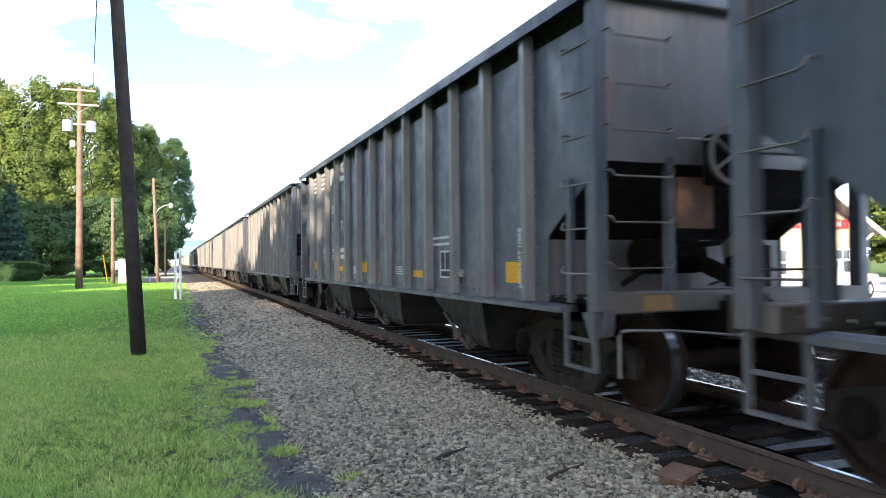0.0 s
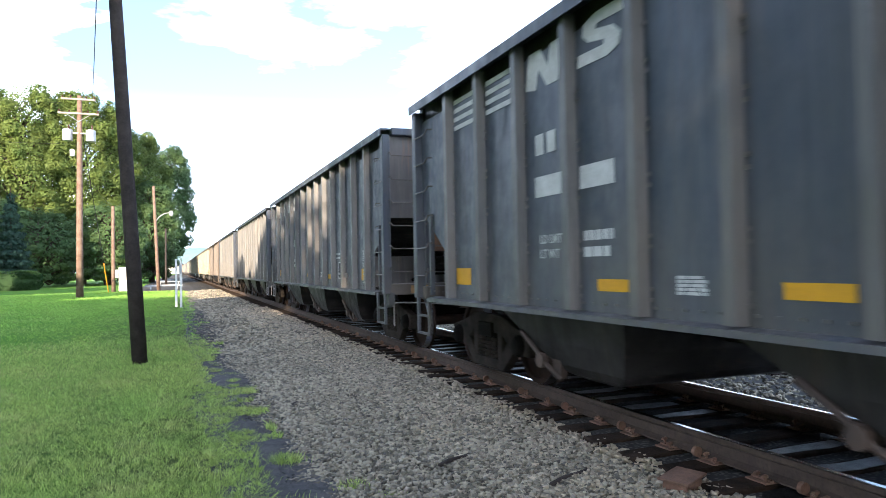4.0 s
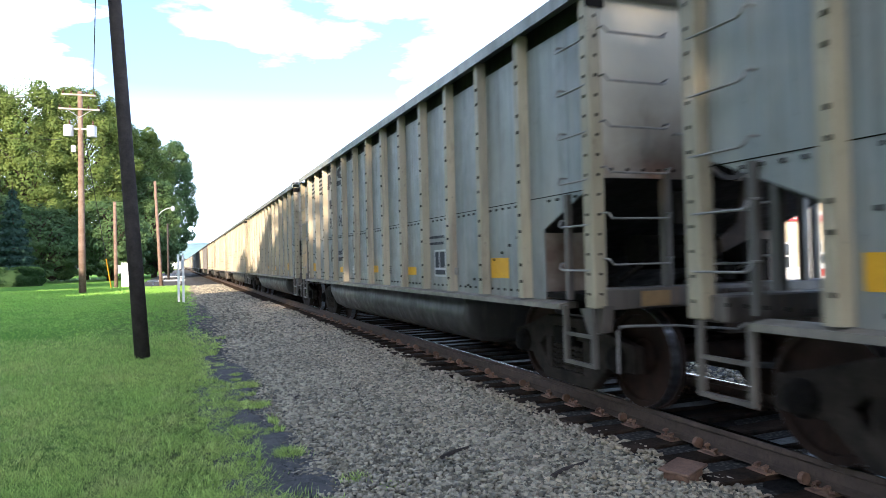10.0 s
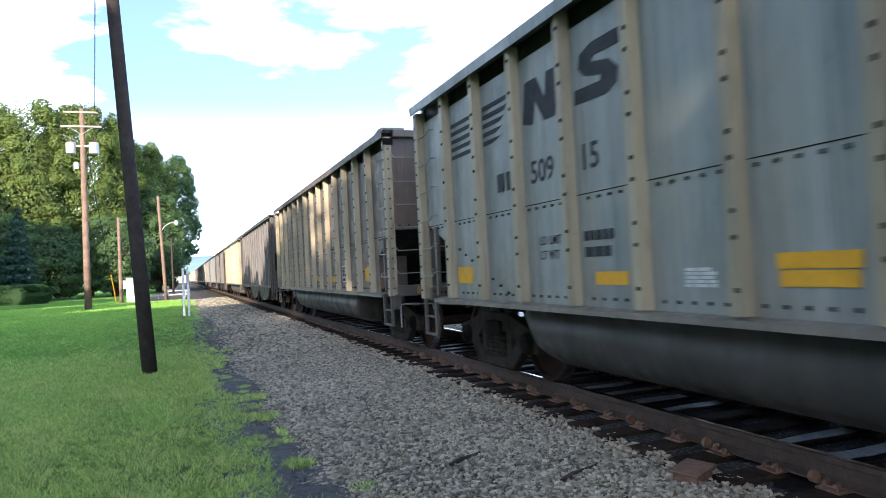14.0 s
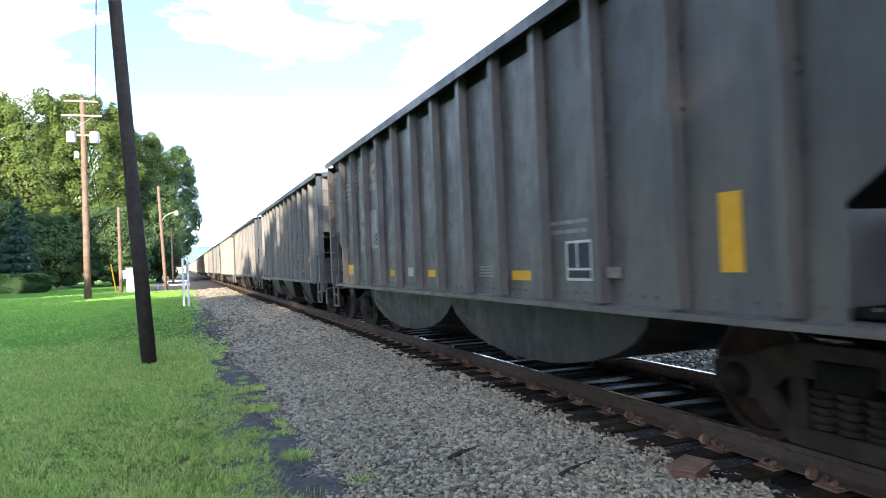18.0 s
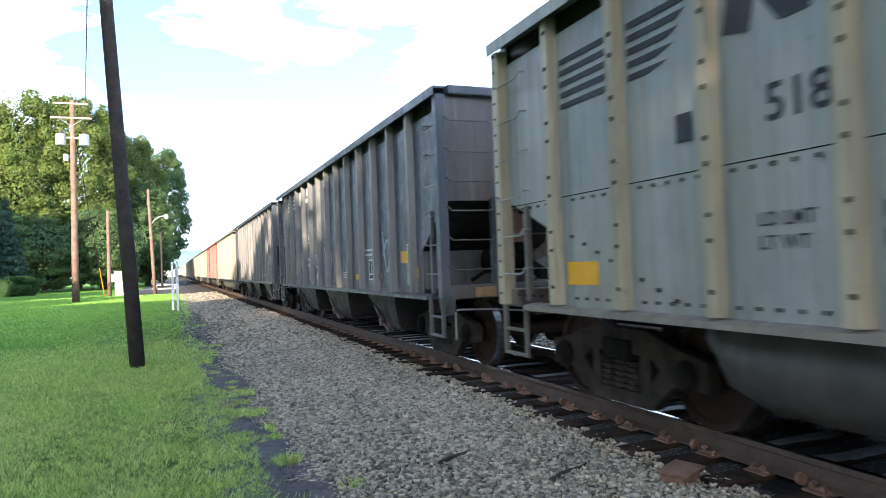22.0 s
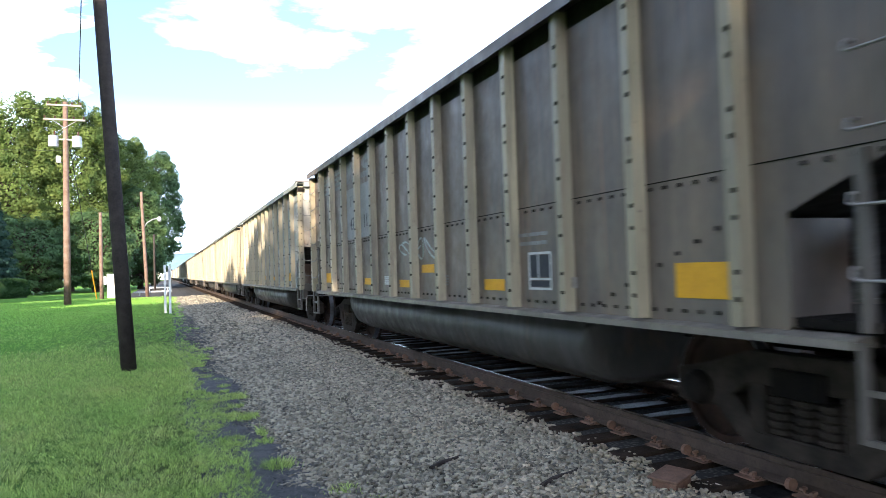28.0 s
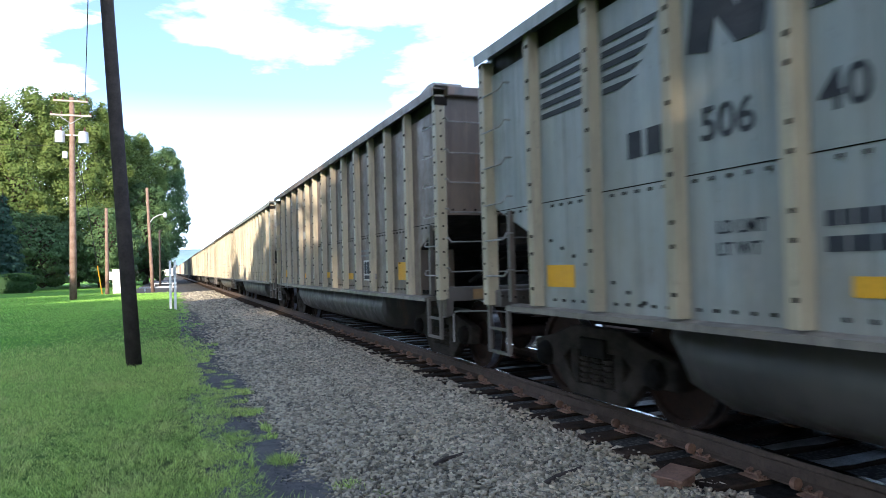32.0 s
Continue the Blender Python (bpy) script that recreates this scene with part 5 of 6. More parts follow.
    part("air_cylinder", Geo().lathe([(-0.35, 0.02), (-0.35, 0.17), (0.35, 0.17), (0.35, 0.02)], "x", 16, (-0.25, -HL + 0.75, 1.42)), IRON, car, "air brake cylinder", smooth=False)
    part("brake_reservoir", Geo().lathe([(-0.5, 0.02), (-0.48, 0.20), (0.48, 0.20), (0.5, 0.02)], "x", 16, (0.2, HL - 0.75, 1.38)), IRON, car, "brake air reservoir")
    part("gear_plate", Geo().box(-0.66, -0.26, -HL + 0.10, -HL + 0.13, 1.66, oz - 0.10), PLATE if kind == "hopper" else FRAME, car, "grimy brake gear plate", bevel=0.006)
    part("bell_crank", Geo().prism([(-0.20, 1.40), (0.10, 1.52), (0.16, 2.06), (0.06, 2.08), (-0.02, 1.66), (-0.22, 1.52)], "y", -HL + 0.02, -HL + 0.06), IRON_RUST, car, "rusty brake bell crank")
    part("brake_rod", Geo().tube([(0.12, -HL + 0.0, 2.1), (0.12, -HL + 0.04, 1.3), (0.05, -HL + 0.5, 1.14)], 0.018, 6), DIRT_STEEL, car, "thin brake rod")
    part("train_pipe", Geo().tube([(-0.9, -HL + 0.6, 1.16), (-0.4, -HL + 0.42, 1.5), (0.2, -HL + 0.42, 1.56), (0.9, -HL + 0.6, 1.5)], 0.03, 7), IRON, car, "bent brake pipe")
    part("control_valve", Geo().box(0.30, 0.62, -HL + 0.30, -HL + 0.58, 1.12, 1.52).lathe([(0.0, 0.10), (0.12, 0.10), (0.15, 0.05)], "z", 12, (0.46, -HL + 0.44, 1.52)), IRON, car, "air brake control valve", bevel=0.0)
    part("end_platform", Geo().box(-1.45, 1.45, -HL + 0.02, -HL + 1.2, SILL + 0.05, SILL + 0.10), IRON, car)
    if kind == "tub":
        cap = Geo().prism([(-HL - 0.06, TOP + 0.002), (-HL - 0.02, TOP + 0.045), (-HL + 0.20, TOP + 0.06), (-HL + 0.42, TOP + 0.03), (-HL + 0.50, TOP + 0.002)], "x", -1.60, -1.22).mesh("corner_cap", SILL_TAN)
        # solid dark plate paints the shaded hollow at the chord's end
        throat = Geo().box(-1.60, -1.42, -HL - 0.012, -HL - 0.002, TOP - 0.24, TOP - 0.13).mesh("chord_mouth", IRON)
        for turn in (pose(0, 0, 0), pose(0, 0, 0, 0, 0, 180)):
            part("corner_cap", cap, None, car, "raised plate on the top corner", at=turn)
            part("chord_mouth", throat, None, car, "dark open end below the top chord", at=turn)
    if ladders:
        for sy in (-1, 1):
            turn = pose(0, 0, 0) if sy < 0 else pose(0, 0, 0, 0, 0, 180)
            ld = Geo()
            for y in (-HL - 0.10, -HL + 0.42):
                ld.box(-1.60, -1.55, y - 0.035, y + 0.035, 0.5, TOP - 0.3)
            for k in range(8):
                ld.tube([(-1.575, -HL - 0.10, 0.75 + 0.36 * k), (-1.575, -HL + 0.42, 0.75 + 0.36 * k)], 0.014, 6)
            part("ladder", ld, IRON_RUST, car, "rusty full-height ladder", at=turn)
    for y in (-BOGIE_Y, BOGIE_Y):
        add_bogie(car, y)
    return car


def lengthen(car, by=0.22, start=-5.98):
    """The leading end bay of the tub cars is longer: everything past the last rib stands further out."""
    for ob in car.children:
        if ob.name.split(".")[0] == "bogie":
            if ob.location.y < 0:
                ob.location.y -= by
            continue
        m = ob.matrix_basis
        ys = [(m @ v.co).y for v in ob.data.vertices]
        if max(ys) < start:
            ob.matrix_basis = Matrix.Translation((0, -by, 0)) @ m
        elif min(ys) < start:
            me = ob.data = ob.data.copy()
            back = m.inverted()
            for v, y in zip(me.vertices, ys):
                if y < start:
                    q = m @ v.co
                    v.co = back @ Vector((q.x, q.y - by, q.z))


def load_mesh(kind, cache={}):
    if kind not in cache:
        xs, ys = [-1.38 + 0.23 * i for i in range(13)], [-6.9 + 0.23 * i for i in range(61)]
        v = [(x, y, TOP - 0.22 + 0.26 * max(0, 1 - (x / 1.44) ** 2) * (0.55 + 0.5 * math.cos(y * 1.1)) * (1 if abs(y) < 6.5 else 0.2) + 0.12 * noise.noise((x * 2.5, y * 2.5, 0))) for y in ys for x in xs]
        f = [(j * 13 + i, j * 13 + i + 1, (j + 1) * 13 + i + 1, (j + 1) * 13 + i) for j in range(60) for i in range(12)]
        cache[kind] = bulk("coal_load", v, f, COAL)
    return cache[kind]


KINDS = {
    "H": dict(label="black coal hopper car with faded paint and grime", kind="hopper", body_mat=BLACK, rib_mat=BLACK_RIB, end_mat=BLACK_END),
    "U": dict(label="rust-stained old coal hopper car", kind="hopper", body_mat=RUSTY, rib_mat=RUSTY, ribs="wide"),
    "Q": dict(label="dark brown coal hopper car with rusty end ladders", kind="hopper", body_mat=UMBER, rib_mat=UMBER, quad=True, ladders=True),
    "G": dict(label="weathered grey coal gondola with tan ribs", kind="tub", body_mat=GREY, rib_mat=TAN, end_mat=GREY_END),
    "B": dict(label="brown coal gondola with dusty tan ribs", kind="tub", body_mat=BROWN, rib_mat=TAN),
    "R": dict(label="oxide red coal gondola with grimy stencils", kind="tub", body_mat=RED, rib_mat=RED),
}
# the train in order, from the car just past the camera to the far end
NEAR = "HHHHHHHHUGGGGGBQGQHHGHHGRBBGGGBGBGG"
FAR = "BGHGHBGGRHGBGHHGBGGHBG"
SPEED, PITCH, START = 13.95, 15.5225, 3.14
PROTO, CARS = {}, []


# slack in the couplers: how far single cars stand off the even pitch
SLACK = {0: 0.2, 13: -0.25, 20: -0.12, 18: -0.36, 19: -0.3, 1: 0.15, 2: 0.12, 6: -0.25, 7: -0.15, 9: 0.42, 10: 0.22, 17: -0.2, 22: -0.2, 25: 0.15, 27: 0.15, 28: 0.25}


def car_pose(k, t):
    return pose(TRACK_X, START + PITCH * k + SLACK.get(k, 0.0) - HL - SPEED * t, 0)


for i, c in enumerate("H" + NEAR + FAR):
    k, lite = i - 1, i > len(NEAR)
    if (c, lite) not in PROTO:
        PROTO[c, lite] = car = make_car("freight_car", detail=not lite, **KINDS[c])
        car.matrix_basis = car_pose(k, 0)
        if KINDS[c]["kind"] == "tub":
            lengthen(car)
    else:
        car = copy_thing(PROTO[c, lite], car_pose(k, 0))
    CARS.append((k, c, car, lite))

for ob in [*BOGIE.children_recursive, BOGIE]:
    bpy.data.objects.remove(ob)

# ------------------------------------------------------------------ stencils, tags and spray paint on the near sides
FX = -1.479


def at_face(o, z, x=FX):
    """A pose on the near side, o metres from the trailing end."""
    return Matrix.Translation((x, HL - o, z)) @ FACE


def slab(o0, z0, o1, z1, x=FX, geo=None):
    return (geo or Geo()).box(x - 0.003, x, HL - o1, HL - o0, z0, z1)


def poly(points, x=FX):
    return Geo().prism([(HL - o, z) for o, z in points], "x", x - 0.003, x)


MESHES = {}


def decal(car, name, key, make, mat, label=""):
    if key not in MESHES:
        MESHES[key] = make().mesh(name, mat)
    return part(name, MESHES[key], None, car, label)


def stripes(o0, o1, z0, z1, n, slant):
    g = Geo()
    h = (z1 - z0) / (2 * n - 1)
    for i in range(n):
        z = z0 + 2 * h * i
        a, b = (o1 - o0) * slant * (1 - i / n), 0.0
        g.prism([(HL - o0 - b, z), (HL - o0 - b, z + h), (HL - o1 + a * 0.6, z + h), (HL - o1 + a, z)], "x", FX - 0.003, FX)
    return g


def block_a(o, w, z0, z1):
    """Slanted block mark with a notch, right of the stripes."""
    h = z1 - z0
    return poly([(o, z0 + 0.1 * h), (o + 0.10 * w, z1), (o + 0.42 * w, z1), (o + 0.62 * w, z0 + 0.48 * h), (o + 0.68 * w, z1), (o + w, z1), (o + 0.86 * w, z0), (o + 0.58 * w, z0), (o + 0.36 * w, z0 + 0.5 * h), (o + 0.28 * w, z0)])


def block_b(o, w, z0, z1):
    """Rounded double-bend mark."""
    h = z1 - z0
    out = [(0.0, 0.02), (0.66, 0.0), (0.9, 0.12), (0.94, 0.36), (0.78, 0.56), (0.42, 0.66), (0.46, 0.76), (1.0, 0.74), (0.98, 1.0), (0.42, 1.0), (0.16, 0.88), (0.12, 0.64), (0.26, 0.46), (0.60, 0.36), (0.58, 0.26), (0.02, 0.28)]
    return poly([(o + a * w, z0 + b * h) for a, b in out])


def marks(car, kind, style, mat, left, right, patch=None, shift=0.0):
    """Stripe mark, a pair of short bars and the car's number, laid out panel by panel."""
    a, s = (1.27, 0.955) if kind == "hopper" else (1.09, 0.985)
    p = [0] + [a + s * i + 0.11 for i in range(6)]
    w = s - 0.22
    if style == "A":
        z0, z1, bz, nz, bp, slant = (3.10, 3.48, 2.46, 2.05, 3, 0.0) if kind == "hopper" else (3.05, 3.40, 2.61, 2.18, 3, 0.0)
    else:
        z0, z1, bz, nz, bp, slant = (2.78, 3.22, 2.39, 2.39, 2, 0.7) if kind == "hopper" else (2.75, 3.20, 2.18, 2.18, 2, 0.7)
    tag = kind + style + mat.name
    if patch:
        decal(car, "painted_patch", tag + "patch", lambda: slab(p[3] - 0.06, 2.0, p[4] + 0.55, 2.95, -1.476), patch, "pale repainted patch")
    decal(car, "stripe_mark", tag + "s1", lambda: stripes(p[1], p[1] + w, z0, z1, 4 if style == "A" else 5, 0.0), mat, "painted stripes")
    decal(car, "stripe_mark", tag + "s2", lambda: stripes(p[2], p[2] + w, z0, z1, 4 if style == "A" else 5, slant), mat, "painted stripes")
    decal(car, "block_mark", tag + "n", lambda: block_a(p[3], w * 0.98, z0, z1), mat, "painted slanted block mark")
    decal(car, "bend_mark", tag + "s", lambda: block_b(p[4], w * 0.92, z0, z1 + 0.03), mat, "painted curved mark")
    o = {("hopper", "A"): 3.46, ("hopper", "B"): 2.62, ("tub", "A"): 3.36, ("tub", "B"): 2.50}[kind, style]
    ol, orr = {("hopper", "A"): (3.44, 4.30), ("hopper", "B"): (3.36, 4.32), ("tub", "A"): (3.36, 4.27), ("tub", "B"): (3.27, 4.18)}[kind, style]
    o, ol, orr = o + shift, ol + shift, orr + shift
    dk = DARK_P if patch else mat
    decal(car, "owner_stencil", (tag, shift, "b"), lambda: slab(o + 0.22, bz, o + 0.38, bz + 0.20, geo=slab(o, bz, o + 0.16, bz + 0.20)), dk)
    if left:
        part("number_lettering", text_mesh(left, 0.315, dk), None, car, "stencilled car number", at=at_face(ol, nz))
        part("number_lettering", text_mesh(right, 0.315, dk), None, car, "stencilled car number", at=at_face(orr, nz))
    else:
        decal(car, "number_stencil", tag + "num", lambda: slab(p[4], nz, p[4] + 0.5, nz + 0.2, geo=slab(p[3] + 0.15, nz, p[3] + 0.65, nz + 0.2)), dk)
    m2 = PALE_P if mat is WHITE_P else DARK_P
    if kind == "hopper" or mat is DARK_P:
        lz = 1.60 if kind == "hopper" else 1.56
        part("weight_lettering", text_mesh("LD LMT", 0.12, mat if mat is WHITE_P else m2), None, car, "small load stencil", at=at_face(p[3] + 0.22, lz))
        part("weight_lettering", text_mesh("LT WT", 0.12, mat if mat is WHITE_P else m2), None, car, "small load stencil", at=at_face(p[3] + 0.22, lz - 0.14))
        for i, (dz_, wd) in enumerate(((0.0, 0.46), (-0.14, 0.38))):
            tagged(decal(car, "weight_stencil", (tag, "w", i), lambda: lines(p[4] + 0.04, lz + dz_, wd, 1, 0.1, 0.085, seed=4 + i), mat if mat is WHITE_P else m2, "small unreadable weight stencil"), kind="stuff")


def wide_marks(car, c, mat, left, right):
    """A large low mark across the first panels, with the number below it; the brown car has it on pale patches."""
    o0, z0, z1 = (0.30, 2.60, 3.18) if c == "U" else (1.30, 2.72, 3.16)
    w = 0.66
    for i, sl in enumerate((0.0, 0.6)):
        decal(car, "stripe_mark", (c, "ws", i), lambda: stripes(o0 + w * i + 0.02 * i, o0 + w * (i + 1), z0, z1, 5, sl), mat, "painted stripes")
    decal(car, "block_mark", (c, "wn"), lambda: block_a(o0 + 2 * w - 0.12, w * 1.05, z0, z1), mat, "painted slanted block mark")
    decal(car, "bend_mark", (c, "wb"), lambda: block_b(o0 + 3 * w - 0.02, w * 1.05, z0, z1 + 0.03), mat, "painted curved mark")
    oa, ob_, nz, bz = (1.62, 2.60, 1.58, 2.04) if c == "U" else (2.62, 3.44, 1.72, 2.20)
    ink = WHITE_P if c == "U" else DARK_P
    if c == "Q":
        decal(car, "painted_patch", "wq1", lambda: slab(2.56, 1.66, 3.05, 2.13, -1.476), PALE_PATCH, "pale repainted patch")
        decal(car, "painted_patch", "wq2", lambda: slab(3.32, 1.66, 4.02, 2.36, -1.476), PALE_PATCH, "pale repainted patch")
    decal(car, "owner_stencil", (c, "wo"), lambda: slab(oa + 0.20, bz, oa + 0.34, bz + 0.21, geo=slab(oa, bz, oa + 0.14, bz + 0.21)), WHITE_P if c == "U" else mat)
    part("number_lettering", text_mesh(left, 0.30, ink), None, car, "stencilled car number", at=at_face(oa, nz))
    part("number_lettering", text_mesh(right, 0.30, ink), None, car, "stencilled car number", at=at_face(ob_, nz))


def frame_mark(o, z, w, h):
    g = slab(o, z, o + w, z + 0.022)
    for o0, z0, o1, z1 in ((o, z + h - 0.022, o + w, z + h), (o, z + 0.022, o + 0.022, z + h - 0.022), (o + w - 0.022, z + 0.022, o + w, z + h - 0.022),
                           (o + w * 0.42, z + h * 0.30, o + w * 0.46, z + h - 0.022), (o + 0.022, z + h * 0.26, o + w - 0.022, z + h * 0.31)):
        slab(o0, z0, o1, z1, geo=g)
    return g


def panel_mark(o, z, w, h):
    g = Geo()
    for o0, z0, o1, z1 in ((o + 0.03, z + h * 0.34, o + w * 0.40, z + h - 0.03), (o + w * 0.48, z + h * 0.34, o + w - 0.03, z + h - 0.03), (o + 0.03, z + 0.03, o + w - 0.03, z + h * 0.24)):
        slab(o0, z0, o1, z1, geo=g)
    return g


def lines(o, z, w, n, step=0.045, h=0.018, seed=1):
    g, r = Geo(), random.Random(seed)
    for i in range(n):
        a = o
        while a < o + w - 0.03:
            b = min(o + w, a + r.uniform(0.05, 0.16))
            slab(a, z + step * i, b, z + step * i + h, geo=g)
            a = b + 0.02
    return g


# cars whose reflective strips sit elsewhere: distance from the trailing end, height, width, depth
STRIPS = {
    1: ((1.36, 1.21, 0.34, 0.19), (4.05, 1.20, 0.44, 0.10), (5.89, 1.20, 0.56, 0.19), (9.08, 1.16, 0.42, 0.10), (12.16, 1.16, 0.42, 0.22)),
    3: ((1.30, 1.64, 0.36, 0.10), (1.48, 1.54, 0.40, 0.095), (3.33, 1.19, 0.50, 0.10), (5.26, 1.49, 0.44, 0.10), (7.11, 1.42, 0.40, 0.09), (8.94, 1.49, 0.46, 0.11), (11.77, 1.60, 0.46, 0.09), (11.92, 1.695, 0.44, 0.09)),
    7: ((1.36, 1.12, 0.42, 0.20), (6.18, 1.18, 0.48, 0.10), (9.13, 1.17, 0.16, 0.09), (12.16, 1.16, 0.42, 0.22)),
    13: ((1.22, 1.18, 0.47, 0.20), (4.34, 1.18, 0.46, 0.11), (6.28, 1.18, 0.52, 0.095), (6.26, 1.285, 0.56, 0.095), (8.95, 1.18, 0.46, 0.12), (12.02, 1.18, 0.44, 0.22)),
    18: ((1.28, 1.17, 0.46, 0.20), (4.37, 1.19, 0.45, 0.10), (6.23, 1.18, 0.47, 0.10), (9.08, 1.16, 0.42, 0.10), (12.10, 1.16, 0.44, 0.24), (11.82, 1.50, 0.40, 0.11)),
    21: ((1.69, 1.54, 0.46, 0.10), (1.50, 1.28, 0.36, 0.10), (1.50, 1.17, 0.24, 0.10), (1.80, 1.17, 0.34, 0.10), (3.68, 1.15, 0.49, 0.11), (4.61, 1.19, 0.46, 0.10), (9.24, 1.17, 0.48, 0.10), (12.06, 1.44, 0.48, 0.18), (12.40, 1.17, 0.44, 0.10),
         (12.46, 1.275, 0.38, 0.10)),
    26: ((1.18, 1.17, 0.44, 0.20), (4.27, 1.16, 0.40, 0.11), (6.22, 1.14, 0.44, 0.11), (7.20, 1.35, 0.46, 0.11), (9.19, 1.15, 0.48, 0.12), (12.28, 1.15, 0.50, 0.24)),
}


def tags_for(car, kind, mat, c, k):
    hop = kind == "hopper"
    sets = ((1.38, 1.17, 0.44, 0.20), (4.48, 1.17, 0.42, 0.10), (6.38, 1.17, 0.46, 0.10), (9.08, 1.16, 0.42, 0.10), (12.16, 1.16, 0.42, 0.22)) if hop else \
           ((1.22, 1.18, 0.47, 0.20), (4.34, 1.18, 0.46, 0.11), (6.90, 1.20, 0.44, 0.12), (8.95, 1.18, 0.46, 0.12), (12.02, 1.18, 0.44, 0.22))
    if c == "Q":
        sets = sets[:4] + ((12.14, 1.25, 0.20, 0.52),)
    if c == "B":
        sets = sets[:4] + ((12.22, 1.20, 0.36, 0.27),)
    if c == "U":
        sets = ((1.25, 1.32, 0.44, 0.10), (3.30, 1.27, 0.36, 0.12), (5.92, 1.11, 0.50, 0.13), (8.6, 1.16, 0.46, 0.12), (11.55, 1.42, 0.95, 0.11))
    sets, own = STRIPS.get(k, sets), k if k in STRIPS else c
    for i, (o, z, w, h) in enumerate(sets):
        decal(car, "yellow_reflector", (own, "y", i), lambda: slab(o, z, o + w, z + h), YELLOW, "yellow reflective strip")
    key = kind + mat.name
    decal(car, "outline_stencil", key + "box", lambda: frame_mark(10.2, 1.17, 0.42, 0.36), WHITE_P, "white outlined stencil panel")
    decal(car, "stencil_panel", key + "pan", lambda: panel_mark(10.2, 1.17, 0.42, 0.36), DARK_P, "dark stencil panels")
    tagged(decal(car, "fine_stencil", key + "l1", lambda: lines(9.95, 1.60, 0.62, 2, 0.085, 0.035), mat, "small unreadable stencil lines"), kind="stuff")
    tagged(decal(car, "fine_stencil", key + "l2", lambda: lines(8.22 if hop else 7.75, 1.19, 0.40, 4, 0.035), mat, "small unreadable stencil lines"), kind="stuff")
    tagged(decal(car, "white_label", key + "l3", lambda: lines(5.46, 1.17, 0.30, 5, 0.028, 0.022), WHITE_P, "small white label"), kind="stuff")
    decal(car, "placard_holder", key + "st", lambda: Geo().box(FX - 0.03, FX, HL - 11.05, HL - 10.78, 1.20, 1.29), GRAB, "small steel placard holder")
    if hop and c == "H":
        part("lift_stencil", text_mesh("JACK-LIFT HERE", 0.085, WHITE_P), None, car, "white vertical stencil",
             at=Matrix.Translation((-1.579, HL - 12.73 + 0.035, 1.12)) @ FACE @ pose(0, 0, 0, 0, 0, 90))


def scribble(o, z, w, h, seed, n=3, r=0.022):
    """Loose looping spray strokes."""
    g, rd = Geo(), random.Random(seed)
    for k in range(n):
        cx = o + w * (k + 0.5) / n
        pts, ph, ph2 = [], rd.uniform(0, 6), rd.uniform(0, 6)
        for i in range(22):
            t = i / 21
            oo = cx + (w / n) * (0.46 * math.sin(2.2 * math.pi * t * rd.uniform(0.98, 1.02) + ph) + 0.16 * math.sin(7 * t + ph2))
            zz = z + h * (0.5 + 0.46 * math.cos(3.1 * math.pi * t + ph2) * (0.7 + 0.3 * math.sin(5 * t)))
            pts.append((oo, zz))
        loops = []
        for i, (a, b) in enumerate(pts):
            (p0, q0), (p1, q1) = pts[max(i - 1, 0)], pts[min(i + 1, len(pts) - 1)]
            q = math.hypot(p1 - p0, q1 - q0) + 1e-6
            rr = r * (0.8 + 0.35 * math.sin(1.7 * i + ph))
            nx, nz = -(q1 - q0) / q * rr, (p1 - p0) / q * rr
            x1 = FX - 0.002 - 0.0004 * k
            loops.append([(x1, HL - a - nx, b + nz), (x1, HL - a + nx, b - nz), (FX, HL - a + nx, b - nz), (FX, HL - a - nx, b + nz)])
        g.loft(loops)
    return g


def spray(car, o, z, w, h, seed, n=3, r=0.022, mat=None):
    ob = part("graffiti", scribble(o, z, w, h, seed, n, r), mat or CHALK, car, "pale looping spray paint")
    return ob


def blot(car, o, z, ro, rz, mat, label):
    part("paint_patch", poly([(o + ro * math.cos(a) * (1 + 0.12 * math.sin(3 * a)), z + rz * math.sin(a)) for a in (2 * math.pi * i / 20 for i in range(20))], -1.4765), mat, car, label)


NUMBERS = {1: "A148715", 2: "A148622", 3: "A148130", 6: "B145172", 7: "A148331", 8: "A301062", 9: "A49184", 10: "A50404", 11: "B52292", 12: "A47370", 13: "B50915", 16: "B53159",
           17: "A10188", 15: "A10162", 18: "A148969", 19: "B145644", 20: "B51886", 21: "A146535", 22: "A149096", 23: "B53228", 25: "A46392", 26: "A47011", 27: "B52025", 28: "A49112", 29: "B50640"}
for k, c, car, lite in CARS:
    if lite:
        continue
    kind = KINDS[c]["kind"]
    ink = {"H": WHITE_P, "U": WHITE_P, "Q": PALE_P, "G": DARK_P, "B": PALE_P, "R": WHITE_P}[c]
    tags_for(car, kind, ink, c, k)
    num = NUMBERS.get(k, "A")
    if c == "R":
        continue
    if c in "UQ" and num[1:]:
        wide_marks(car, c, ORANGE_P if c == "U" else FADED_P, num[1:-3], num[-3:])
        continue
    marks(car, kind, num[0], ORANGE_P if c == "U" else ink, num[1:4], num[4:], PALE_PATCH if (c in "BQ" and num[1:]) else None, {21: 0.10, 20: 0.20}.get(k, 0.0))

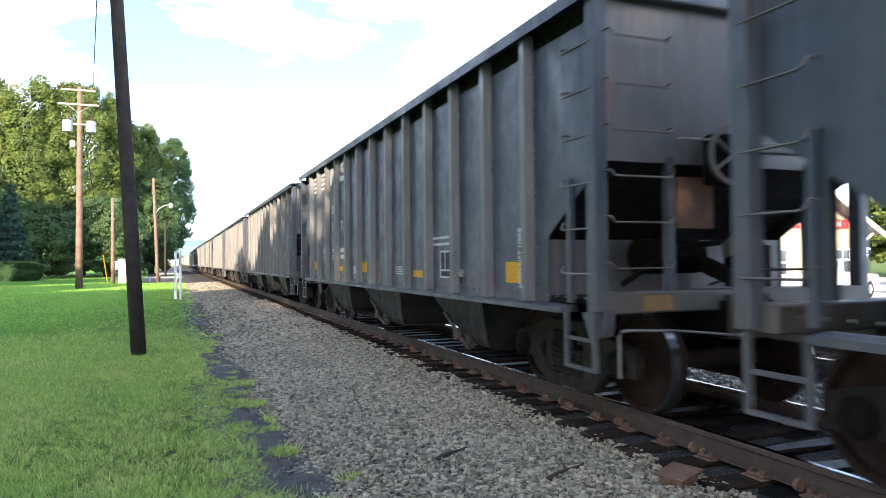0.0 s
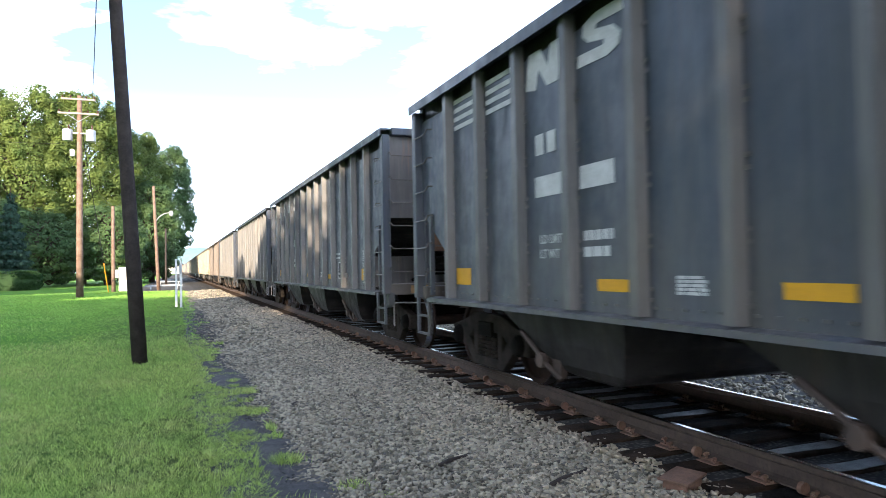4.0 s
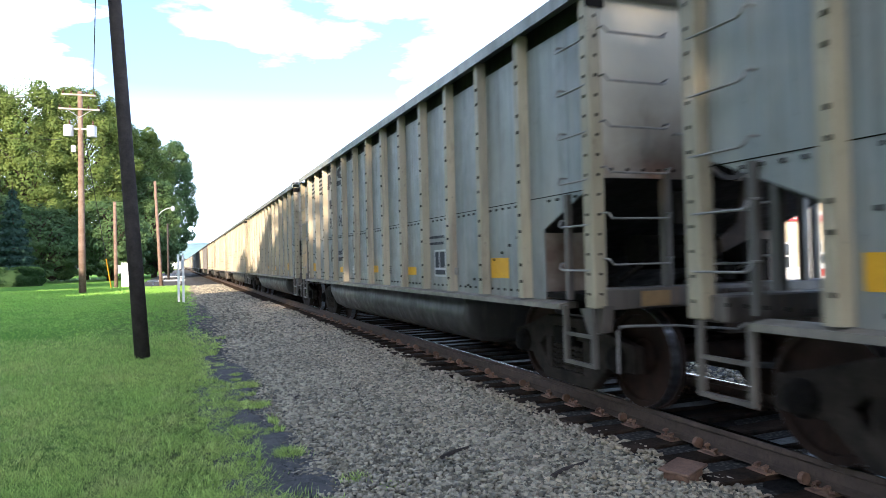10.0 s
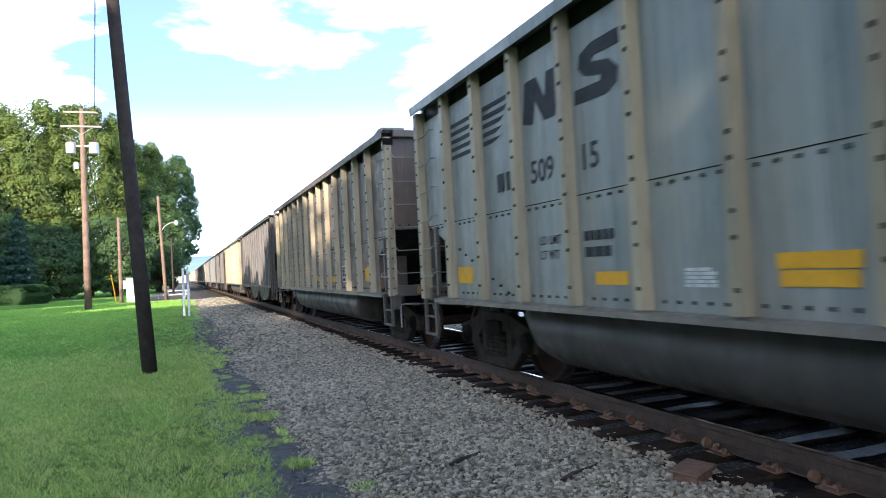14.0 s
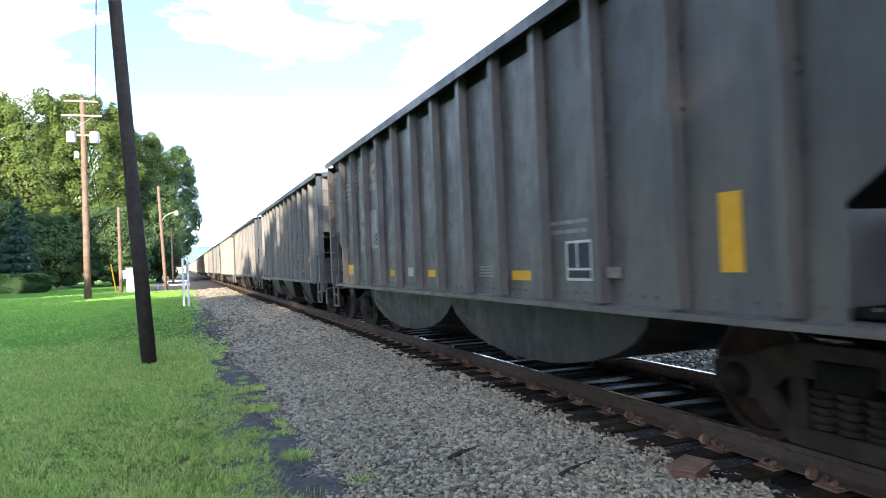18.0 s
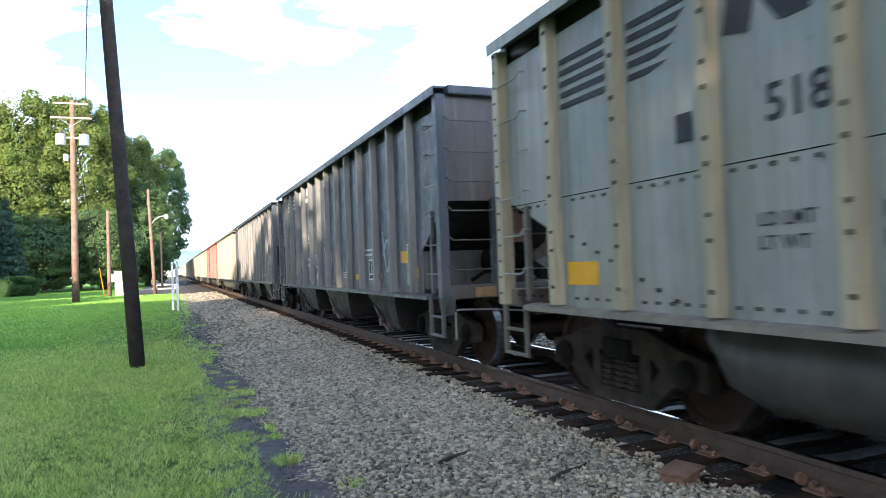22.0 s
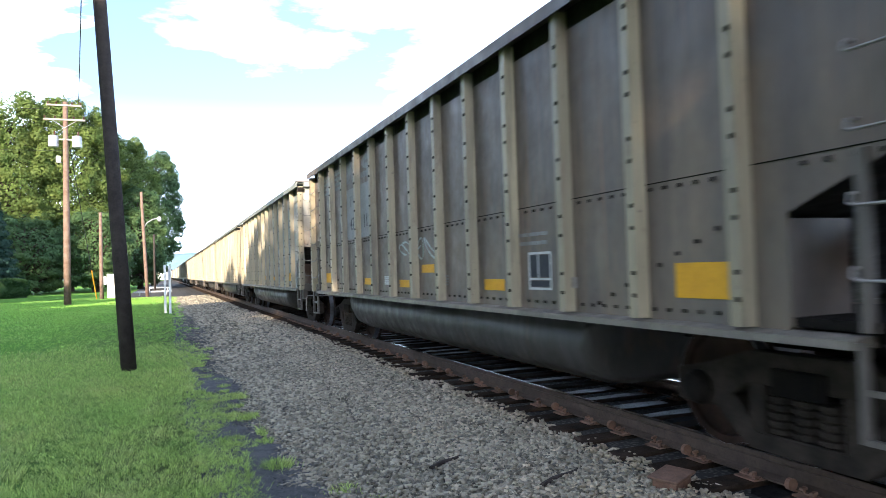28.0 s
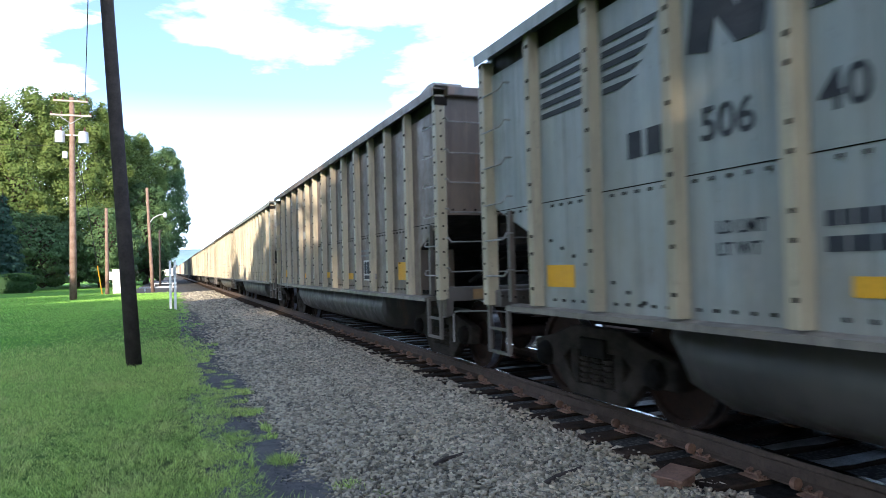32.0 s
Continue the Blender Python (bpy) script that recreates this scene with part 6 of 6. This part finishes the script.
STAIN = plain("black_grease_stain", (0.030, 0.031, 0.033), (0.06, 0.06, 0.06), 5, 0.6)
BYK = {k: car for k, c, car, lite in CARS}
spray(BYK[1], 2.3, 1.35, 0.62, 0.55, 3, 2, 0.016)
for o, z, w, h, s in ((2.13, 1.25, 0.75, 0.57, 4), (3.31, 1.31, 0.54, 0.48, 5), (7.98, 1.02, 0.63, 0.97, 6), (8.88, 1.02, 0.70, 0.93, 7)):
    spray(BYK[7], o, z, w, h, s, 2, 0.02)
for o, w, s in ((4.5, 0.75, 8), (5.3, 0.8, 9), (6.2, 0.85, 10), (7.1, 0.8, 11)):
    spray(BYK[19], o, 1.10, w, 0.85, s, 1, 0.045)
spray(BYK[19], 8.9, 1.25, 0.8, 0.45, 12, 2, 0.035)
for o, z, w, h, s, r in ((0.42, 2.75, 0.62, 0.58, 13, 0.018), (2.46, 1.23, 0.72, 0.42, 14, 0.024), (5.30, 1.26, 0.75, 0.58, 15, 0.032), (6.4, 1.3, 0.7, 0.75, 16, 0.028), (11.08, 1.25, 0.74, 0.80, 17, 0.026)):
    spray(BYK[21], o, z, w, h, s, 2, r)
for o, w, s in ((4.6, 0.7, 18), (5.7, 0.75, 19), (6.7, 0.8, 20), (7.9, 0.75, 21), (9.0, 0.6, 22)):
    spray(BYK[24], o, 1.12, w, 0.95, s, 1, 0.05)
spray(BYK[26], 6.3, 1.5, 1.6, 0.35, 23, 3, 0.014)
spray(BYK[27], 7.4, 1.45, 0.9, 0.4, 24, 3, 0.010, DARK_P)
blot(BYK[22], 5.7, 1.95, 0.16, 0.17, PALE_P, "round pale scuffed patch")
for o, z, a, b in ((5.7, 1.75, 0.22, 0.26), (6.7, 1.85, 0.18, 0.18), (2.9, 1.6, 0.14, 0.2), (3.5, 1.6, 0.14, 0.2)):
    blot(BYK[10], o, z, a, b, RUSTY, "brown rusted paint patch")


def streaks(car, o, z, w, h, seed, mat, label):
    """Runs of grease: many narrow tapering drips side by side."""
    g, r = Geo(), random.Random(seed)
    for i in range(26):
        a = o + w * (r.random() + r.random()) / 2
        b, top, low = r.uniform(0.012, 0.045), z + h * r.uniform(0.2, 1.0) * (1 - abs(a - o - w / 2) / w), z - h * r.uniform(0.0, 0.05)
        x = FX + 0.001 - 0.0002 * i
        g.prism([(HL - a - b, low), (HL - a + b, low), (HL - a + b * 0.8, (low + top) / 2), (HL - a + b * 0.2, top), (HL - a - b * 0.2, top), (HL - a - b * 0.8, (low + top) / 2)], "x", x - 0.001, x + 0.001)
    tagged(part("grease_stain", g, mat, car, label), kind="stuff")


streaks(BYK[16], 6.95, 1.02, 0.85, 1.5, 5, STAIN, "black grease runs down the side")
streaks(BYK[9], 4.2, 1.02, 0.7, 0.9, 6, RUSTY, "brown rust runs down the side")
streaks(BYK[12], 8.2, 1.02, 0.75, 1.2, 7, RUSTY, "brown rust runs down the side")
streaks(BYK[28], 10.5, 1.02, 0.8, 1.3, 8, RUSTY, "brown rust runs down the side")

# ------------------------------------------------------------------ station across the tracks
CREAM = plain("cream_clapboard_paint", (0.62, 0.54, 0.40), (0.52, 0.45, 0.33), 3, 0.7)
SHINGLE = plain("grey_roof_shingles", (0.20, 0.19, 0.19), (0.28, 0.26, 0.25), 6, 0.85, 0.0, 0.5, 0.02, 0.15)
SIGN_RED = plain("red_sign_enamel", (0.50, 0.035, 0.04), (0.42, 0.03, 0.035), 4, 0.45)
SIGN_BLUE = plain("blue_sign_enamel", (0.02, 0.16, 0.42), (0.02, 0.13, 0.36), 4, 0.45)
CONCRETE = plain("pale_concrete", (0.42, 0.41, 0.39), (0.34, 0.33, 0.31), 2, 0.85)
TYRE = plain("tyre_rubber", (0.02, 0.02, 0.02), (0.03, 0.03, 0.03), 8, 0.8)
LAMP_RED = plain("red_tail_lamp", (0.45, 0.02, 0.02), (0.35, 0.02, 0.02), 6, 0.3)
g = Mat("window_glass", 0.08)
g.base((0.05, 0.06, 0.07))
g.over((0.09, 0.10, 0.11), g.noise(2, 3, 0.5), 0.6)
GLASS = g.done()

GX, GY, GW, EAVE, RIDGE, SG = 30.3, 26.1, 3.5, 2.95, 5.0, LAWN_Z - 0.25
pf = thing("platform", "pale concrete platform beyond the tracks", "platform", (0, 0, 0), kind="structure")
part("slab", Geo().box(12.6, 18.0, 6, 70, SG - 0.1, 0.0), CONCRETE, pf, bevel=0.02)
part("car_park", Geo().box(18.01, 60, -10, 90, SG - 0.1, SG + 0.05), CONCRETE, pf, "pale concrete car park")
st = thing("station", "cream clapboard railway station with a gabled roof", "station", (GX, GY, SG))
z0 = -SG
ev, rg = EAVE - SG, RIDGE - SG
part("gable_wall", Geo().prism([(-GW, 0), (GW, 0), (GW, ev), (0, rg - 0.12), (-GW, ev)], "y", 0.0, 0.18), CREAM, st, "cream boarded gable wall")
for sx in (-1, 1):
    part("side_wall", Geo().box(sx * GW - 0.09, sx * GW + 0.09, 0.19, 22, 0, ev - 0.05), CREAM, st)
    n = Vector((sx * (rg - ev), 0, GW)).normalized() * 0.09
    a, b = (sx * (GW + 0.75), ev - 0.42), (0, rg)
    part("roof_slope", Geo().prism([a, b, (b[0], b[1] + 0.11), (a[0], a[1] + 0.11)], "y", -0.9, 22.6), SHINGLE, st, "grey shingled roof slope")
    part("bargeboard", Geo().prism([(a[0], a[1] - 0.16), (b[0], b[1] - 0.16), (b[0], b[1] + 0.13), (a[0], a[1] + 0.13)], "y", -0.97, -0.905), WHITE, st, "white bargeboard")
    part("eave_bracket", Geo().prism([(sx * 2.9, ev - 0.9), (sx * 3.05, ev - 0.9), (sx * 3.9, ev - 0.3), (sx * 3.75, ev - 0.3)], "y", -0.6, -0.5), WHITE, st, "white timber bracket")
board = part("sign_board", Geo().box(-2.55, 2.55, -0.16, -0.06, ev - 0.05, ev + 0.40), SIGN_RED, st, "red station name board")
part("sign_lettering", text_mesh("LEWISTOWN STATION", 0.42, WHITE), None, board, "white lettering", at=Matrix.Translation((-2.38, -0.165, ev + 0.03)) @ Matrix(((1, 0, 0, 0), (0, 0, -1, 0), (0, 1, 0, 0), (0, 0, 0, 1))))
for i in range(14):
    part("clapboard", Geo().box(-GW + 0.02, GW - 0.02, -0.022, -0.001, 0.12 + 0.2 * i, 0.30 + 0.2 * i), CREAM, st)
for x in (-2.2, 0.0, 2.2):
    wdw = part("window", Geo().box(x - 0.55, x + 0.55, -0.06, -0.024, 0.95, 2.35), WHITE, st, "white window frame")
    for dx in (-0.26, 0.26):
        for dz in (1.33, 1.98):
            part("pane", Geo().box(x + dx - 0.21, x + dx + 0.21, -0.07, -0.061, dz - 0.28, dz + 0.28), GLASS, wdw)
part("chimney", Geo().box(-0.35, 0.35, 9, 9.7, rg - 0.3, rg + 0.9), CREAM, st)

sh = thing("platform_shelter", "white panelled platform shelter with a blue sign", "shelter", (15.6, 16.0, 0.0))
part("rear_wall", Geo().box(0.0, 0.10, -1.35, 1.25, 0.0, 2.28), WHITE, sh, bevel=0.01)
part("rail_band", Geo().box(-0.03, -0.002, -1.34, 1.24, 1.20, 1.27), IRON, sh)
for y in (-1.3, 1.2):
    part("post", Geo().box(-0.06, 0.06, y - 0.05, y + 0.05, 0, 2.4), GALV, sh)
part("roof", Geo().box(-0.5, 1.6, -1.6, 1.5, 2.4, 2.5), WHITE, sh, bevel=0.02)
bd = part("sign_board", Geo().box(-0.06, -0.03, -0.72, 0.62, 1.62, 2.02), SIGN_BLUE, sh, "blue name sign")
part("sign_lettering", text_mesh("LEWIS", 0.40, WHITE), None, bd, "white lettering", at=Matrix.Translation((-0.064, 0.55, 1.68)) @ FACE)
col = thing("platform_column", "white cylindrical column on the platform", "column", (19.6, 16.9, SG))
part("shaft", Geo().lathe([(0, 0.26), (0.1, 0.26), (0.12, 0.21), (4.4, 0.20), (4.45, 0.02)], "z", 20), WHITE, col)
part("base", Geo().box(-0.32, 0.32, -0.32, 0.32, 0, 0.12), CONCRETE, col)


def pickup(at, label):
    t = thing("pickup_truck", label, "pickup truck", at, "parked pickup trucks")
    body = Geo().prism([(-2.7, 0.45), (2.7, 0.45), (2.75, 0.85), (2.65, 1.05), (1.25, 1.12), (-2.65, 1.12), (-2.7, 0.9)], "x", -0.93, 0.93)
    part("body", body, WHITE, t, "white painted body", bevel=0.04)
    cabin = part("cabin", Geo().loft([[(-0.88, -0.75, 1.12), (0.88, -0.75, 1.12), (0.88, 1.30, 1.12), (-0.88, 1.30, 1.12)], [(-0.74, -0.55, 1.78), (0.74, -0.55, 1.78), (0.74, 0.65, 1.78), (-0.74, 0.65, 1.78)]]), WHITE, t, bevel=0.03)
    part("rear_window", Geo().prism([(-0.69, 1.25), (-0.61, 1.66), (-0.63, 1.66), (-0.71, 1.25)], "x", -0.62, 0.62), GLASS, cabin)
    for sx in (-1, 1):
        part("side_window", Geo().loft([[(sx * 0.865, -0.60, 1.2), (sx * 0.875, -0.60, 1.2), (sx * 0.875, 1.0, 1.2), (sx * 0.865, 1.0, 1.2)], [(sx * 0.77, -0.45, 1.68), (sx * 0.79, -0.45, 1.68), (sx * 0.79, 0.62, 1.68), (sx * 0.77, 0.62, 1.68)]]), GLASS, cabin)
        part("tail_lamp", Geo().box(sx * 0.84 - 0.07, sx * 0.84 + 0.07, -2.74, -2.69, 0.78, 1.06), LAMP_RED, t)
        for y in (-1.75, 1.75):
            w = part("wheel", Geo().lathe([(-0.12, 0.2), (-0.12, 0.36), (-0.08, 0.39), (0.08, 0.39), (0.12, 0.36), (0.12, 0.2)], "x", 20, (sx * 0.82, y, 0.39)), TYRE, t)
            part("rim", Geo().lathe([(-0.125, 0.02), (-0.125, 0.22), (0.125, 0.22), (0.125, 0.02)], "x", 16, (sx * 0.82, y, 0.39)), GALV, w)
    part("tailgate", Geo().box(-0.80, 0.80, -2.735, -2.705, 0.62, 1.08), WHITE, t, bevel=0.01)
    part("bumper", Geo().box(-0.92, 0.92, -2.85, -2.70, 0.42, 0.58), GALV, t, bevel=0.03)
    return t


pk = pickup(pose(33.0, 22.0, SG + 0.05, 0, 0, -40), "white pickup truck parked by the station")
copy_thing(pk, pose(27.4, 22.6, SG + 0.05, 0, 0, -75))
ob = thing("low_building", "low white outbuilding with a grey roof", "building", (46.0, 24.0, SG), )
part("wall", Geo().box(-5, 5, -4, 4, 0, 2.6), WHITE, ob)
part("roof", Geo().prism([(-5.4, 2.6), (5.4, 2.6), (0, 4.0)], "y", -4.4, 4.4), SHINGLE, ob)
for y in (-2, 0, 2):
    w = part("window", Geo().box(-5.06, -5.005, y - 0.5, y + 0.5, 1.0, 2.0), WHITE, ob)
    part("pane", Geo().box(-5.08, -5.065, y - 0.42, y + 0.42, 1.08, 1.92), GLASS, w)
for i, (x, y, h, sp) in enumerate(((50, 48, 13, 6), (60, 40, 13, 6.5), (64, 28, 13, 6), (70, 18, 12, 6), (42, 60, 13, 6), (56, 58, 15, 7))):
    tree("tree", "broadleaf tree behind the station", x, y, h, sp, 0.32, 130, LEAF, 80 + i, low=0.12)



# ------------------------------------------------------------------ movement
def motions():
    for k, c, car, lite in CARS:
        walk(car, [(t, car_pose(k, t)) for t in (0, 8, 16, 24, 32)])
    # every wheelset turns alike: the first of each place is keyed, the others follow the same action
    step = math.degrees(SPEED / WHEEL_R) / FPS
    done = {}
    for ob in list(scene.objects):
        if ob.name.split(".")[0] != "wheelset":
            continue
        y = round(ob.matrix_basis.translation.y, 2)
        ob.rotation_mode = "QUATERNION"
        if y not in done:
            walk(ob, [(i / FPS, pose(0, y, WHEEL_R, step * i)) for i in range(32 * FPS + 1)])
            done[y] = ob.animation_data
        else:
            keys = ob.animation_data_create()
            keys.action, keys.action_slot = done[y].action, done[y].action_slot


motions()
